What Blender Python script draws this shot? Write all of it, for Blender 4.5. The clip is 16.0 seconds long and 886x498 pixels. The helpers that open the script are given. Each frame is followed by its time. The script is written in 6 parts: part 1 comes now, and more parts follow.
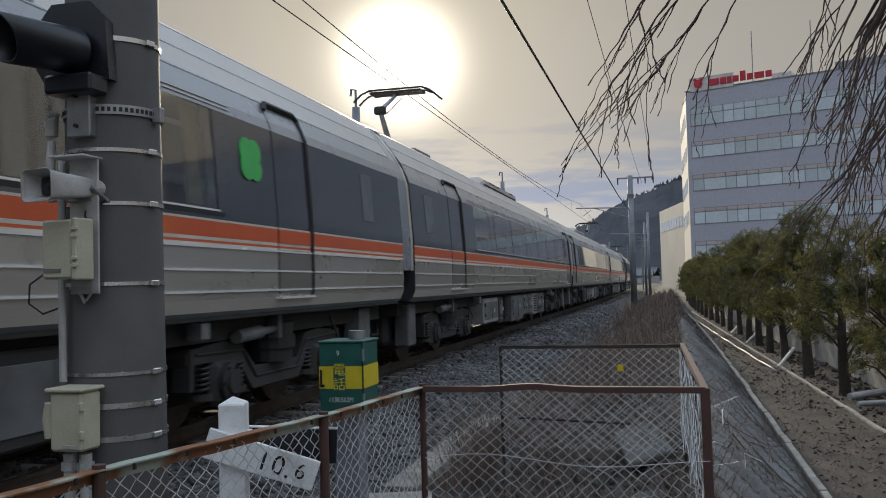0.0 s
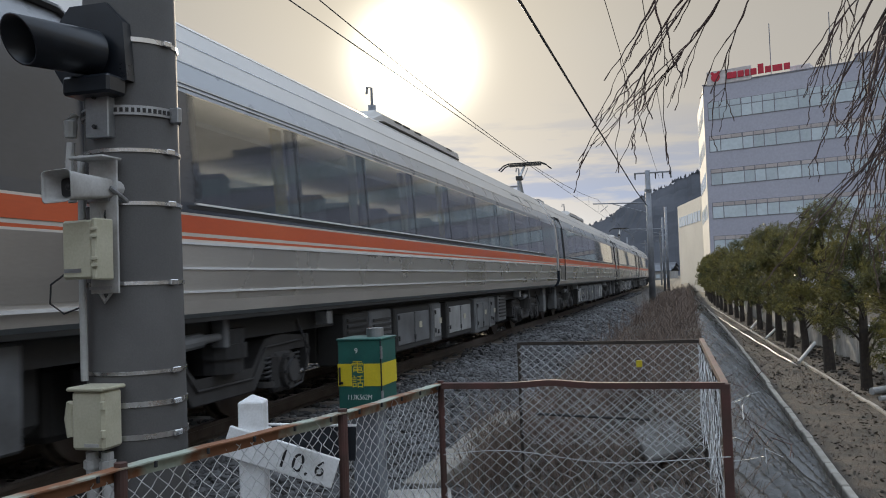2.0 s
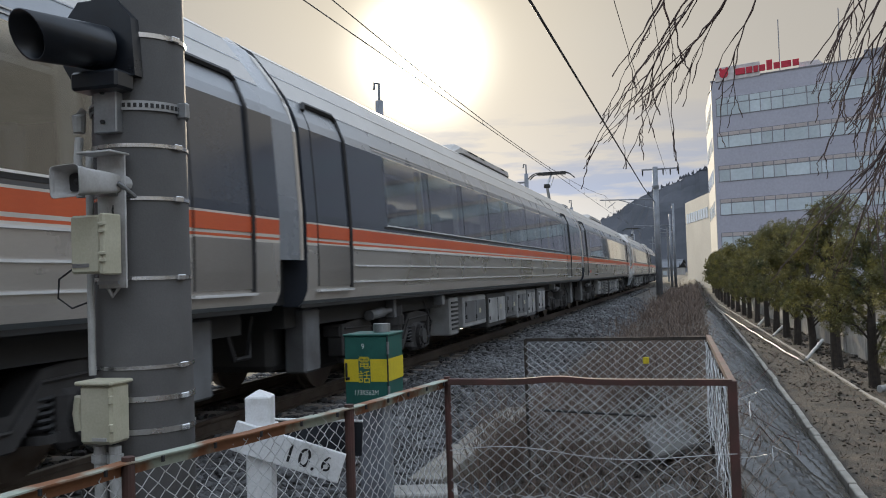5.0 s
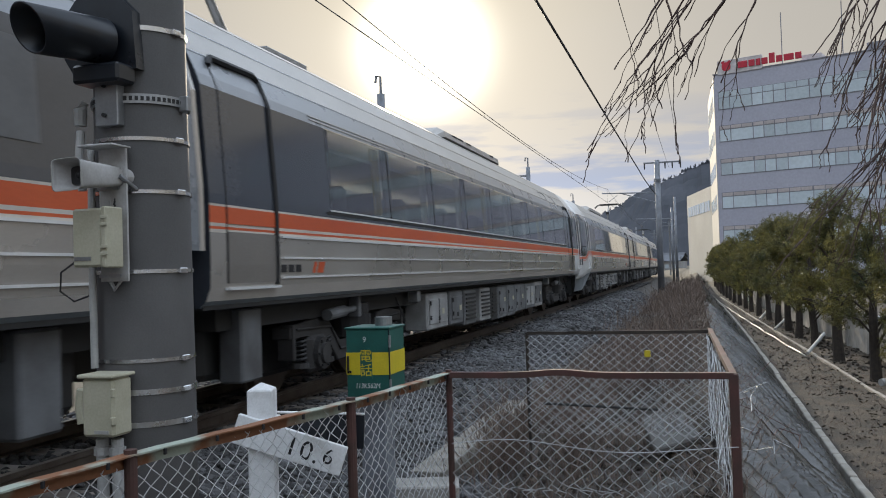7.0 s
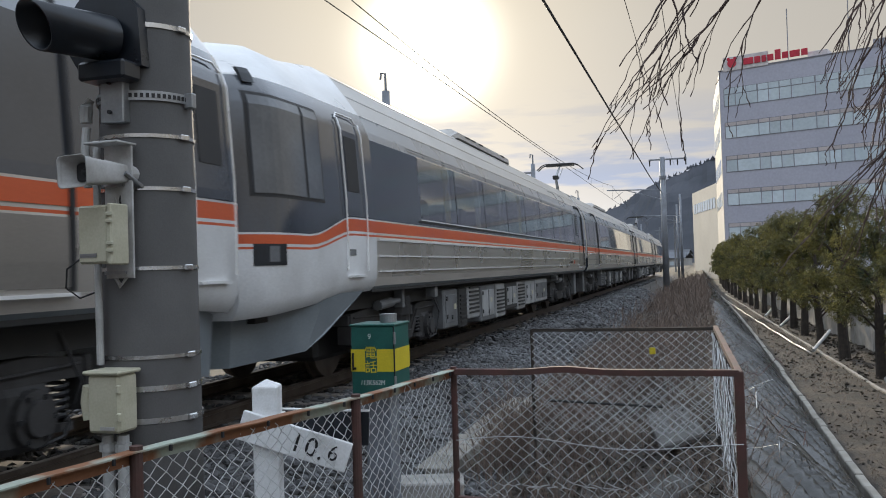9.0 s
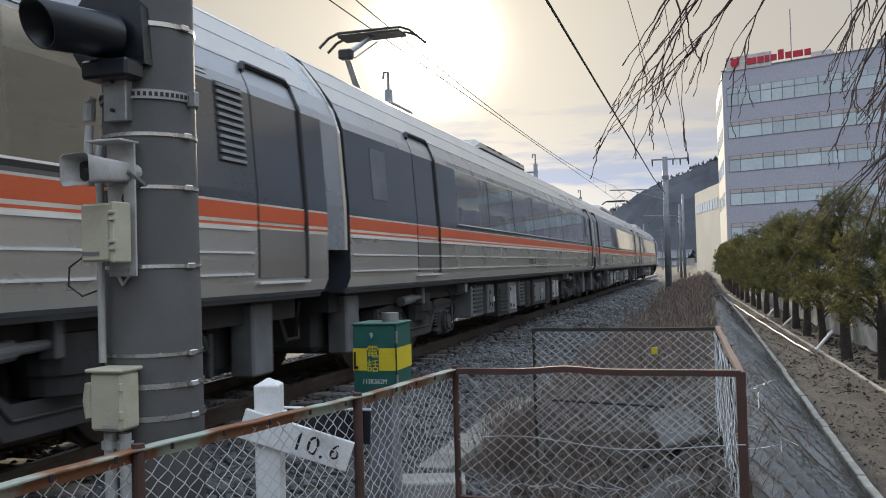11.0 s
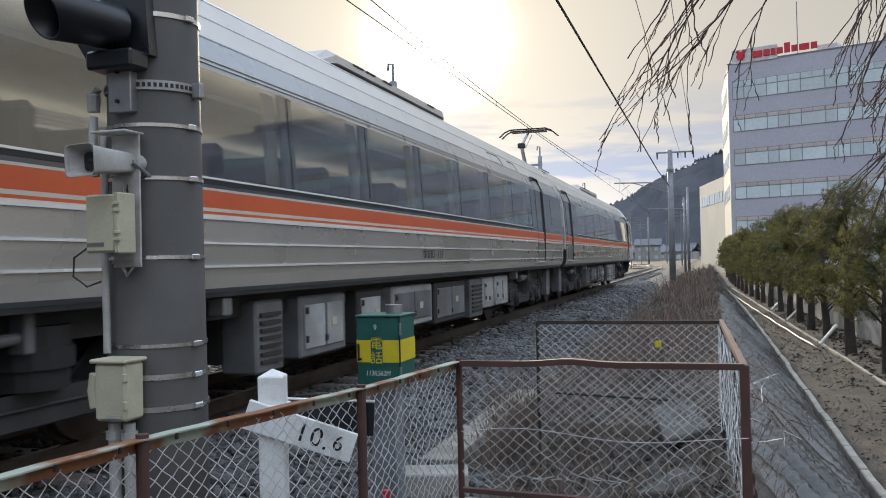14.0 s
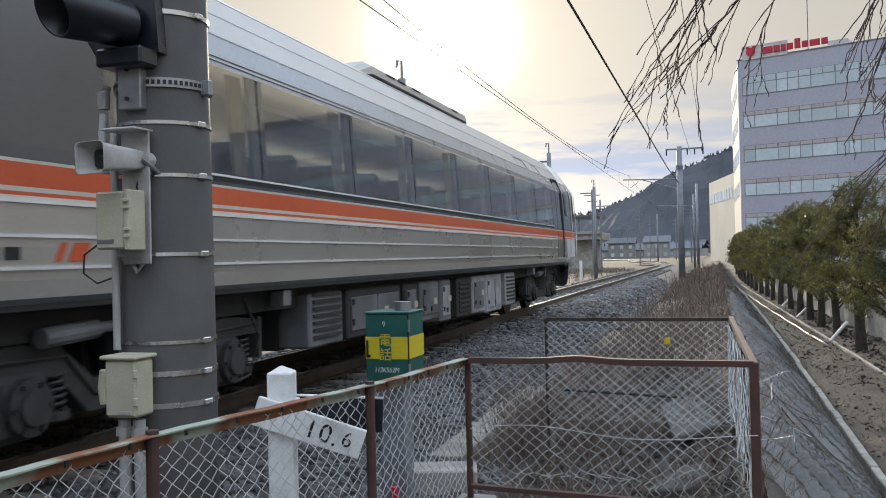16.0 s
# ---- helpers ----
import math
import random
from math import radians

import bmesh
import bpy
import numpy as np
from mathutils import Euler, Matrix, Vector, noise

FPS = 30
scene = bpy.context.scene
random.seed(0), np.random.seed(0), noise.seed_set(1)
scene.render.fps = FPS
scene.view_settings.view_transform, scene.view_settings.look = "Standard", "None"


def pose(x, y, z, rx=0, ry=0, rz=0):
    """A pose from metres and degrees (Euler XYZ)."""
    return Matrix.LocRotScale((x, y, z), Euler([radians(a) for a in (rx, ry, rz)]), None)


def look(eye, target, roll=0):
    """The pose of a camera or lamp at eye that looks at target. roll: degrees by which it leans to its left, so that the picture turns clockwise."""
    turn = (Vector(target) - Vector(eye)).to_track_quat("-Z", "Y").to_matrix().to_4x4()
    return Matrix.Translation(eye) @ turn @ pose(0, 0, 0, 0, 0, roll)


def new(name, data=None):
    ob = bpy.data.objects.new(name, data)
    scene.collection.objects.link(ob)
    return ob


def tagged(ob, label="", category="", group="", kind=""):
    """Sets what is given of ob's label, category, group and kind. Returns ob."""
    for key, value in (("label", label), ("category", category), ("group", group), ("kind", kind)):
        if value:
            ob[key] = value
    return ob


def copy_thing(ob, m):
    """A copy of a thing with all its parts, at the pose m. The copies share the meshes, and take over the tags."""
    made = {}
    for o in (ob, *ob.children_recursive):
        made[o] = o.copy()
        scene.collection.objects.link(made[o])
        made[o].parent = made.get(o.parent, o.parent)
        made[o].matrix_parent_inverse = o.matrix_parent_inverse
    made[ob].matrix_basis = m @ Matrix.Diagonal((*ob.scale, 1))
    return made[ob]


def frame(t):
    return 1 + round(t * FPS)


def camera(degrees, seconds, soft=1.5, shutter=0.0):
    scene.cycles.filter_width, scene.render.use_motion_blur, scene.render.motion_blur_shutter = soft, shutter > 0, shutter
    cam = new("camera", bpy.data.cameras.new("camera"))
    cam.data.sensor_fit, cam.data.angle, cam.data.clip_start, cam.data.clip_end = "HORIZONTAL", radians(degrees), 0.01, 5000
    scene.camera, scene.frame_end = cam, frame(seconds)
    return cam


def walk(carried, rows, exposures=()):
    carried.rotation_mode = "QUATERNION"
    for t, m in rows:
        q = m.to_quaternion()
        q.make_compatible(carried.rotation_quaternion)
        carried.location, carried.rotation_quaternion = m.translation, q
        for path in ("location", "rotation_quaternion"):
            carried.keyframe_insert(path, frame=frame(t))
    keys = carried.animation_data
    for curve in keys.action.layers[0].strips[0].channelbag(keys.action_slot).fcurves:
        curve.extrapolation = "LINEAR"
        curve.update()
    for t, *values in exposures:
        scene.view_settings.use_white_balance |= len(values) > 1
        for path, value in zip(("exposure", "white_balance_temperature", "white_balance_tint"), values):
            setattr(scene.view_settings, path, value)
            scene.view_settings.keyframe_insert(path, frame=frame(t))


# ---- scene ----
# Metres; z = 0 is the top of the rails, +Y runs along the track away from the camera.
EYE = (0.0, 0.0, 1.20)
cam = camera(53.66, 16.0, soft=1.0, shutter=0.12)


def aim(yaw, pitch, roll):
    """Camera pose: yaw to the left of the track's line, pitch upwards, roll, all in degrees."""
    y, p = radians(yaw), radians(pitch)
    way = Vector((-math.sin(y) * math.cos(p), math.cos(y) * math.cos(p), math.sin(p)))
    return look(EYE, Vector(EYE) + 10 * way, roll)


AIMS = [
    (0, 14.338, 2.318, -1.530),
    (0.5, 14.641, 2.339, -1.765),
    (1, 14.896, 2.300, -1.886),
    (1.5, 15.250, 2.186, -1.785),
    (2, 15.465, 2.155, -1.986),
    (2.5, 15.624, 2.034, -1.908),
    (3, 15.790, 1.978, -1.858),
    (3.5, 15.885, 1.951, -1.770),
    (4, 15.891, 1.948, -1.770),
    (6.5, 16.019, 1.623, -1.822),
    (7, 16.044, 1.471, -1.778),
    (7.5, 16.135, 1.390, -1.769),
    (8, 16.188, 1.322, -1.759),
    (8.5, 16.260, 1.282, -1.750),
    (9, 16.367, 1.282, -1.745),
    (11.5, 16.560, 1.201, -1.473),
    (12, 16.586, 1.043, -1.404),
    (12.5, 16.610, 0.929, -1.475),
    (13, 16.643, 0.787, -1.327),
    (13.5, 16.717, 0.732, -1.290),
    (14, 16.789, 0.735, -1.300),
    (14.5, 16.862, 0.752, -1.326),
    (15, 16.992, 0.697, -1.248),
    (15.5, 17.119, 0.639, -1.281),
    (16, 17.362, 0.543, -1.300),
]
walk(cam, [(t, aim(a, b, c)) for t, a, b, c in AIMS],
     exposures=[(0, -0.32), (1.5, -0.08), (3.5, 0.04), (9, 0.16), (12.5, 0.29), (16, 0.38)])

# ---- light: low sun ahead behind the train, thin haze over the whole sky ----
SUN = Vector((-0.290, 0.952, 0.255)).normalized()
sun = new("sun", bpy.data.lights.new("sun", "SUN"))
sun.data.energy, sun.data.angle, sun.data.color = 3.2, radians(1.5), (1.0, 0.86, 0.66)
sun.matrix_world = look(SUN * 100, (0, 0, 0))

world = bpy.data.worlds.new("sky")
scene.world = world
world.use_nodes = True
wn, wl = world.node_tree.nodes, world.node_tree.links
wn.clear()


def wmath(op, a, b=None, clamp=False):
    n = wn.new("ShaderNodeMath")
    n.operation, n.use_clamp = op, clamp
    for i, v in enumerate((a, b)):
        if v is None:
            continue
        if isinstance(v, (int, float)):
            n.inputs[i].default_value = v
        else:
            wl.new(v, n.inputs[i])
    return n.outputs[0]


def wmix(kind, fac, a, b):
    n = wn.new("ShaderNodeMix")
    n.data_type, n.blend_type = "RGBA", kind
    for i, v in ((0, fac), (6, a), (7, b)):
        if isinstance(v, (int, float)):
            n.inputs[i].default_value = v
        elif isinstance(v, tuple):
            n.inputs[i].default_value = (*v, 1)
        else:
            wl.new(v, n.inputs[i])
    return n.outputs[2]


coord = wn.new("ShaderNodeTexCoord")
nish = wn.new("ShaderNodeTexSky")
nish.sky_type, nish.sun_disc = "NISHITA", False
nish.sun_elevation, nish.sun_rotation = math.asin(SUN.z), math.atan2(SUN.x, SUN.y)
nish.dust_density, nish.air_density, nish.ozone_density = 0.05, 0.2, 0.5
sep = wn.new("ShaderNodeSeparateXYZ")
wl.new(coord.outputs["Generated"], sep.inputs[0])
dot = wn.new("ShaderNodeVectorMath")
dot.operation = "DOT_PRODUCT"
wl.new(coord.outputs["Generated"], dot.inputs[0])
dot.inputs[1].default_value = SUN
near = wmath("MAXIMUM", dot.outputs["Value"], 0.0)
disc = wmath("MULTIPLY", wmath("POWER", near, 900.0), 5.0)
halo = wmath("MULTIPLY", wmath("POWER", near, 55.0), 0.24)
broad = wmath("MULTIPLY", wmath("POWER", near, 8.0), 0.08)
up = wmath("MAXIMUM", sep.outputs["Z"], 0.0)
high = wn.new("ShaderNodeMapRange")
high.inputs[1].default_value, high.inputs[2].default_value = 0.31, 0.50
wl.new(up, high.inputs[0])
layer = wn.new("ShaderNodeMapRange")
layer.inputs[1].default_value, layer.inputs[2].default_value = 0.04, 0.26
wl.new(up, layer.inputs[0])
lower = wmix("MIX", layer.outputs[0], (0.39, 0.31, 0.155), (0.395, 0.345, 0.242))
haze = wmix("MIX", high.outputs[0], lower, (1.10, 1.27, 1.50))
glow = wmix("ADD", 1.0, haze, wmix("MULTIPLY", 1.0, (1.0, 0.93, 0.76), disc))
glow = wmix("ADD", 1.0, glow, wmix("MULTIPLY", 1.0, (1.0, 0.80, 0.42), halo))
glow = wmix("ADD", 1.0, glow, wmix("MULTIPLY", 1.0, (1.0, 0.88, 0.62), broad))
# long grey cloud banks low over the hills
flat = wn.new("ShaderNodeMapping")
flat.inputs["Scale"].default_value = (4.0, 4.0, 26.0)
wl.new(coord.outputs["Generated"], flat.inputs[0])
puff = wn.new("ShaderNodeTexNoise")
puff.inputs["Scale"].default_value, puff.inputs["Detail"].default_value, puff.inputs["Roughness"].default_value = 1.7, 6.0, 0.55
wl.new(flat.outputs[0], puff.inputs["Vector"])
bank = wn.new("ShaderNodeMapRange")
bank.inputs[1].default_value, bank.inputs[2].default_value = 0.47, 0.59
wl.new(puff.outputs["Fac"], bank.inputs[0])
low = wn.new("ShaderNodeMapRange")
low.inputs[1].default_value, low.inputs[2].default_value = 0.20, 0.10
wl.new(sep.outputs["Z"], low.inputs[0])
cover = wmath("MULTIPLY", wmath("MULTIPLY", bank.outputs[0], low.outputs[0]), 0.95)
clouded = wmix("MIX", cover, glow, (0.24, 0.243, 0.25))
back_a = wn.new("ShaderNodeBackground")
back_b = wn.new("ShaderNodeBackground")
back_a.inputs[1].default_value, back_b.inputs[1].default_value = 0.05, 1.0
wl.new(nish.outputs[0], back_a.inputs[0])
wl.new(clouded, back_b.inputs[0])
both = wn.new("ShaderNodeAddShader")
wl.new(back_a.outputs[0], both.inputs[0])
wl.new(back_b.outputs[0], both.inputs[1])
sky_out = wn.new("ShaderNodeOutputWorld")
wl.new(both.outputs[0], sky_out.inputs[0])


# ---- materials ----
def mat(name, color, rough=0.6, metal=0.0, dark=None, scale=8.0, fine=90.0, bump=0.15, dist=0.004,
        spread=(0.35, 0.7), vary=0.0, spec=0.5):
    """A procedural surface: base colour, a second tone in large patches, fine grain in tone, gloss and relief."""
    m = bpy.data.materials.new(name)
    m.use_nodes = True
    n, l = m.node_tree.nodes, m.node_tree.links
    b = n["Principled BSDF"]
    dark = dark or tuple(c * 0.7 for c in color)
    tc = n.new("ShaderNodeTexCoord")
    big = n.new("ShaderNodeTexNoise")
    big.inputs["Scale"].default_value, big.inputs["Detail"].default_value = scale, 5
    small = n.new("ShaderNodeTexNoise")
    small.inputs["Scale"].default_value, small.inputs["Detail"].default_value = fine, 3
    for k in (big, small):
        l.new(tc.outputs["Object"], k.inputs["Vector"])
    ramp = n.new("ShaderNodeMapRange")
    ramp.inputs[1].default_value, ramp.inputs[2].default_value = spread
    l.new(big.outputs["Fac"], ramp.inputs[0])
    mix = n.new("ShaderNodeMix")
    mix.data_type = "RGBA"
    mix.inputs[6].default_value, mix.inputs[7].default_value = (*dark, 1), (*color, 1)
    l.new(ramp.outputs[0], mix.inputs[0])
    grain = n.new("ShaderNodeMapRange")
    grain.inputs[3].default_value, grain.inputs[4].default_value = 0.82, 1.12
    l.new(small.outputs["Fac"], grain.inputs[0])
    tone = n.new("ShaderNodeVectorMath")
    tone.operation = "SCALE"
    l.new(mix.outputs[2], tone.inputs[0])
    l.new(grain.outputs[0], tone.inputs[3])
    out = tone.outputs[0]
    if vary:
        pick = n.new("ShaderNodeNewGeometry") if vary > 0 else n.new("ShaderNodeObjectInfo")
        amount = n.new("ShaderNodeMapRange")
        amount.inputs[3].default_value, amount.inputs[4].default_value = 1 - abs(vary), 1 + abs(vary)
        l.new(pick.outputs["Random Per Island" if vary > 0 else "Random"], amount.inputs[0])
        again = n.new("ShaderNodeVectorMath")
        again.operation = "SCALE"
        l.new(out, again.inputs[0])
        l.new(amount.outputs[0], again.inputs[3])
        out = again.outputs[0]
    l.new(out, b.inputs["Base Color"])
    gloss = n.new("ShaderNodeMapRange")
    gloss.inputs[3].default_value, gloss.inputs[4].default_value = max(rough - 0.1, 0.02), min(rough + 0.12, 1)
    l.new(big.outputs["Fac"], gloss.inputs[0])
    l.new(gloss.outputs[0], b.inputs["Roughness"])
    b.inputs["Metallic"].default_value = metal
    b.inputs["Specular IOR Level"].default_value = spec
    if bump:
        bp = n.new("ShaderNodeBump")
        bp.inputs["Strength"].default_value, bp.inputs["Distance"].default_value = bump, dist
        l.new(small.outputs["Fac"], bp.inputs["Height"])
        l.new(bp.outputs[0], b.inputs["Normal"])
    return m


def glass(name, tint, rough=0.02, ior=1.5):
    m = bpy.data.materials.new(name)
    m.use_nodes = True
    b = m.node_tree.nodes["Principled BSDF"]
    b.inputs["Base Color"].default_value = (*tint, 1)
    b.inputs["Transmission Weight"].default_value = 1.0
    b.inputs["Roughness"].default_value, b.inputs["IOR"].default_value = rough, ior
    return m


M_ROOF = mat("train roof light grey", (0.46, 0.44, 0.415), 0.4, 0.15, (0.36, 0.345, 0.325), 1.2, 60, 0.05, 0.001)
M_CANT = mat("train cantrail blue grey", (0.27, 0.285, 0.31), 0.28, 0.1, (0.21, 0.225, 0.245), 1.5, 60, 0.03, 0.001)
M_BAND = mat("train window band charcoal", (0.055, 0.062, 0.077), 0.13, 0.0, (0.040, 0.046, 0.058), 0.9, 40, 0.02, 0.001, spec=1.0)
M_RED = mat("train orange stripe", (0.62, 0.115, 0.035), 0.35, 0.0, (0.55, 0.09, 0.03), 1.2, 60, 0.02, 0.001)
M_CREAM = mat("train cream line", (0.62, 0.58, 0.52), 0.4, 0.0, (0.5, 0.46, 0.4), 2, 60, 0.02, 0.001)
M_STEEL = mat("brushed stainless side", (0.58, 0.55, 0.515), 0.27, 0.65, (0.50, 0.47, 0.435), 0.7, 70, 0.05, 0.001)
M_DOOR = mat("dull steel door panel", (0.36, 0.335, 0.31), 0.3, 0.6, (0.30, 0.28, 0.26), 0.8, 70, 0.05, 0.001)
M_TUCK = mat("stainless lower sill", (0.66, 0.62, 0.575), 0.4, 0.25, (0.53, 0.495, 0.455), 0.8, 70, 0.05, 0.001)
M_BEAD = mat("polished steel bead", (0.92, 0.92, 0.92), 0.22, 0.35, (0.82, 0.82, 0.82), 3, 80, 0.02, 0.001)
M_WHITE = mat("train white front paint", (0.76, 0.77, 0.78), 0.3, 0.0, (0.55, 0.55, 0.55), 1.5, 50, 0.03, 0.001)
M_SKIRT = mat("grey skirt paint", (0.22, 0.25, 0.27), 0.4, 0.0, (0.16, 0.18, 0.2), 2, 50, 0.05, 0.001)
M_UNDER = mat("underfloor dusty black", (0.035, 0.034, 0.033), 0.75, 0.0, (0.02, 0.02, 0.02), 3, 60, 0.2)
M_UBOX = mat("underfloor box grey", (0.18, 0.19, 0.20), 0.6, 0.1, (0.09, 0.09, 0.092), 2.5, 60, 0.1)
M_UPALE = mat("underfloor cover pale grey", (0.42, 0.43, 0.44), 0.55, 0.0, (0.22, 0.22, 0.215), 2.2, 50, 0.1)
M_BOGIE = mat("bogie dusty grey", (0.055, 0.054, 0.055), 0.7, 0.1, (0.03, 0.028, 0.028), 4, 70, 0.3)
M_RUBBER = mat("black rubber", (0.02, 0.02, 0.022), 0.6, 0, None, 6, 80, 0.1)
M_PANE = glass("tinted train glass", (0.58, 0.61, 0.62), 0.03, 1.95)
M_CEILLAMP = mat("ceiling lamp diffuser", (0.8, 0.78, 0.72), 0.5, 0, None, 4, 50, 0)
M_CEILLAMP.node_tree.nodes["Principled BSDF"].inputs["Emission Color"].default_value = (1.0, 0.93, 0.80, 1)
M_CEILLAMP.node_tree.nodes["Principled BSDF"].inputs["Emission Strength"].default_value = 1.3
M_INNER = mat("cabin lining beige", (0.62, 0.58, 0.52), 0.6, 0, None, 2, 50, 0.05)
M_SEAT = mat("seat cloth grey blue", (0.10, 0.11, 0.14), 0.85, 0, None, 8, 150, 0.3)
M_CURTAIN = mat("yellow curtain", (0.55, 0.42, 0.12), 0.8, 0, None, 8, 90, 0.2)
M_GREEN_MARK = mat("green sticker", (0.04, 0.50, 0.10), 0.4, 0, (0.03, 0.4, 0.08), 8, 60, 0.02)
M_RAIL = mat("rail steel", (0.17, 0.145, 0.125), 0.4, 0.6, (0.08, 0.058, 0.045), 3, 60, 0.1)
M_SLEEPER = mat("sleeper concrete", (0.30, 0.28, 0.26), 0.85, 0, (0.2, 0.17, 0.15), 3, 60, 0.3)
M_BALLAST = mat("ballast stone", (0.135, 0.138, 0.145), 0.85, 0, (0.066, 0.065, 0.066), 0.8, 60, 0.4, 0.006, vary=0.45)
M_BED = mat("ballast bed", (0.13, 0.12, 0.11), 0.95, 0, (0.07, 0.062, 0.055), 14, 70, 1.0, 0.03)
M_SOIL = mat("dry soil with dead grass", (0.075, 0.058, 0.042), 0.95, 0, (0.024, 0.02, 0.016), 2.2, 40, 0.9, 0.03)
M_FIELD = mat("dry field", (0.115, 0.092, 0.062), 0.95, 0, (0.06, 0.052, 0.036), 0.25, 6, 0.5, 0.05)
M_SLOPE = mat("sprayed mortar slope", (0.115, 0.11, 0.102), 0.27, 0, (0.045, 0.042, 0.039), 1.6, 50, 0.35, 0.008, spec=0.45)
M_DITCH = mat("dark damp ditch soil", (0.09, 0.084, 0.076), 0.9, 0, (0.04, 0.037, 0.034), 4.0, 60, 0.9, 0.02)
M_CONC = mat("pale concrete", (0.42, 0.40, 0.37), 0.85, 0, (0.26, 0.25, 0.23), 3.0, 70, 0.3, 0.004)
M_KERB = mat("kerb concrete", (0.34, 0.32, 0.285), 0.85, 0, (0.22, 0.20, 0.17), 3.0, 60, 0.4, 0.005, vary=-0.12)
M_DAMPCONC = mat("damp old concrete", (0.115, 0.112, 0.105), 0.85, 0, (0.065, 0.062, 0.058), 4.0, 70, 0.4, 0.006)
M_POLE = mat("dark grey pole concrete", (0.118, 0.115, 0.114), 0.72, 0, (0.09, 0.088, 0.088), 5.0, 160, 0.25, 0.002)
M_GALV = mat("galvanised steel", (0.42, 0.43, 0.44), 0.4, 0.75, (0.28, 0.29, 0.30), 8, 90, 0.1)
M_BAND_ST = mat("stainless strap", (0.72, 0.72, 0.72), 0.25, 0.95, (0.55, 0.55, 0.55), 10, 90, 0.05)
M_BLACK = mat("matt black paint", (0.014, 0.019, 0.027), 0.30, 0, (0.010, 0.012, 0.016), 8, 120, 0.06, 0.001)
M_HORN = mat("horn grey plastic", (0.50, 0.50, 0.50), 0.5, 0, (0.30, 0.29, 0.27), 9, 110, 0.08, 0.001)
M_BEIGE = mat("beige cabinet paint", (0.50, 0.48, 0.37), 0.5, 0, (0.40, 0.38, 0.28), 7, 110, 0.08, 0.001)
M_PVC = mat("weathered conduit", (0.42, 0.42, 0.41), 0.55, 0, (0.3, 0.3, 0.29), 8, 90, 0.05, 0.001)
M_WHITEPOST = mat("white painted post", (0.74, 0.75, 0.76), 0.55, 0, (0.58, 0.58, 0.57), 10, 120, 0.15, 0.001, (0.3, 0.5))
M_INK = mat("black lettering", (0.012, 0.012, 0.014), 0.6, 0, None, 20, 100, 0)
M_LETTER = mat("white lettering", (0.75, 0.78, 0.76), 0.6, 0, None, 20, 100, 0)
M_TEAL = mat("phone box green paint", (0.018, 0.115, 0.095), 0.42, 0, (0.014, 0.085, 0.072), 7, 110, 0.08, 0.001)
M_YELLOW = mat("yellow band paint", (0.68, 0.55, 0.03), 0.5, 0, (0.58, 0.46, 0.02), 7, 100, 0.05, 0.001)
M_RUST = mat("rusted red primer steel", (0.105, 0.043, 0.038), 0.75, 0.1, (0.06, 0.034, 0.027), 6, 80, 0.35, 0.002)
M_RUSTBAR = mat("rusty flaking pale green bar", (0.34, 0.38, 0.32), 0.75, 0.1, (0.22, 0.095, 0.045), 3.2, 60, 0.4, 0.002, (0.48, 0.56))
M_WIRE = mat("galvanised mesh wire", (0.64, 0.66, 0.67), 0.5, 0.2, (0.44, 0.44, 0.44), 12, 90, 0.05)
M_CABLE = mat("dark overhead cable", (0.035, 0.034, 0.033), 0.6, 0.2, None, 5, 60, 0)
M_MAST = mat("grey mast steel", (0.24, 0.26, 0.29), 0.55, 0.3, (0.17, 0.18, 0.2), 3, 60, 0.1)
M_BARK = mat("tree bark", (0.058, 0.045, 0.035), 0.9, 0, (0.03, 0.024, 0.02), 9, 60, 0.6, 0.01)
M_TWIG = mat("cherry twig", (0.085, 0.05, 0.042), 0.75, 0, (0.05, 0.032, 0.028), 9, 80, 0.2)
M_WEED = mat("dead weed stem", (0.205, 0.15, 0.118), 0.9, 0, (0.10, 0.075, 0.062), 2, 30, 0.0, vary=0.4)
M_FACADE = mat("lavender grey facade panel", (0.40, 0.405, 0.475), 0.6, 0, (0.37, 0.375, 0.445), 0.15, 4, 0.04)
# paler and warmer than the front: the side's sunlight is put into the colour
M_FACADE2 = mat("cream wall with sun warmth", (0.62, 0.58, 0.50), 0.7, 0, (0.55, 0.51, 0.44), 0.2, 4, 0.04)
M_BLDGLASS = mat("building window glass", (0.52, 0.60, 0.66), 0.12, 0.15, (0.45, 0.53, 0.59), 0.3, 3, 0.0, vary=-0.14)
M_TRANSOM = mat("pinkish transom panel", (0.47, 0.42, 0.41), 0.6, 0, (0.41, 0.37, 0.36), 0.5, 4, 0.0, vary=-0.1)
M_CABGLASS = mat("dark cab glass", (0.15, 0.158, 0.17), 0.08, 0, (0.10, 0.105, 0.115), 1.5, 30, 0.0)
M_FRAME = mat("window frame grey", (0.25, 0.255, 0.29), 0.5, 0.2, None, 2, 20, 0.0)
M_SIGNRED = mat("red sign letters", (0.55, 0.02, 0.05), 0.5, 0, None, 2, 20, 0.0)
M_SIGNWHITE = mat("pale sign board", (0.62, 0.58, 0.58), 0.6, 0, None, 2, 20, 0.0)
# the blue grey is distance haze put into the hills' colour
M_HAZE_HILL = mat("wooded hill", (0.068, 0.073, 0.088), 1.0, 0, (0.04, 0.045, 0.056), 0.03, 0.2, 0.0)
M_HOUSE = mat("house wall", (0.36, 0.355, 0.35), 0.8, 0, None, 0.4, 5, 0.05, vary=-0.35)
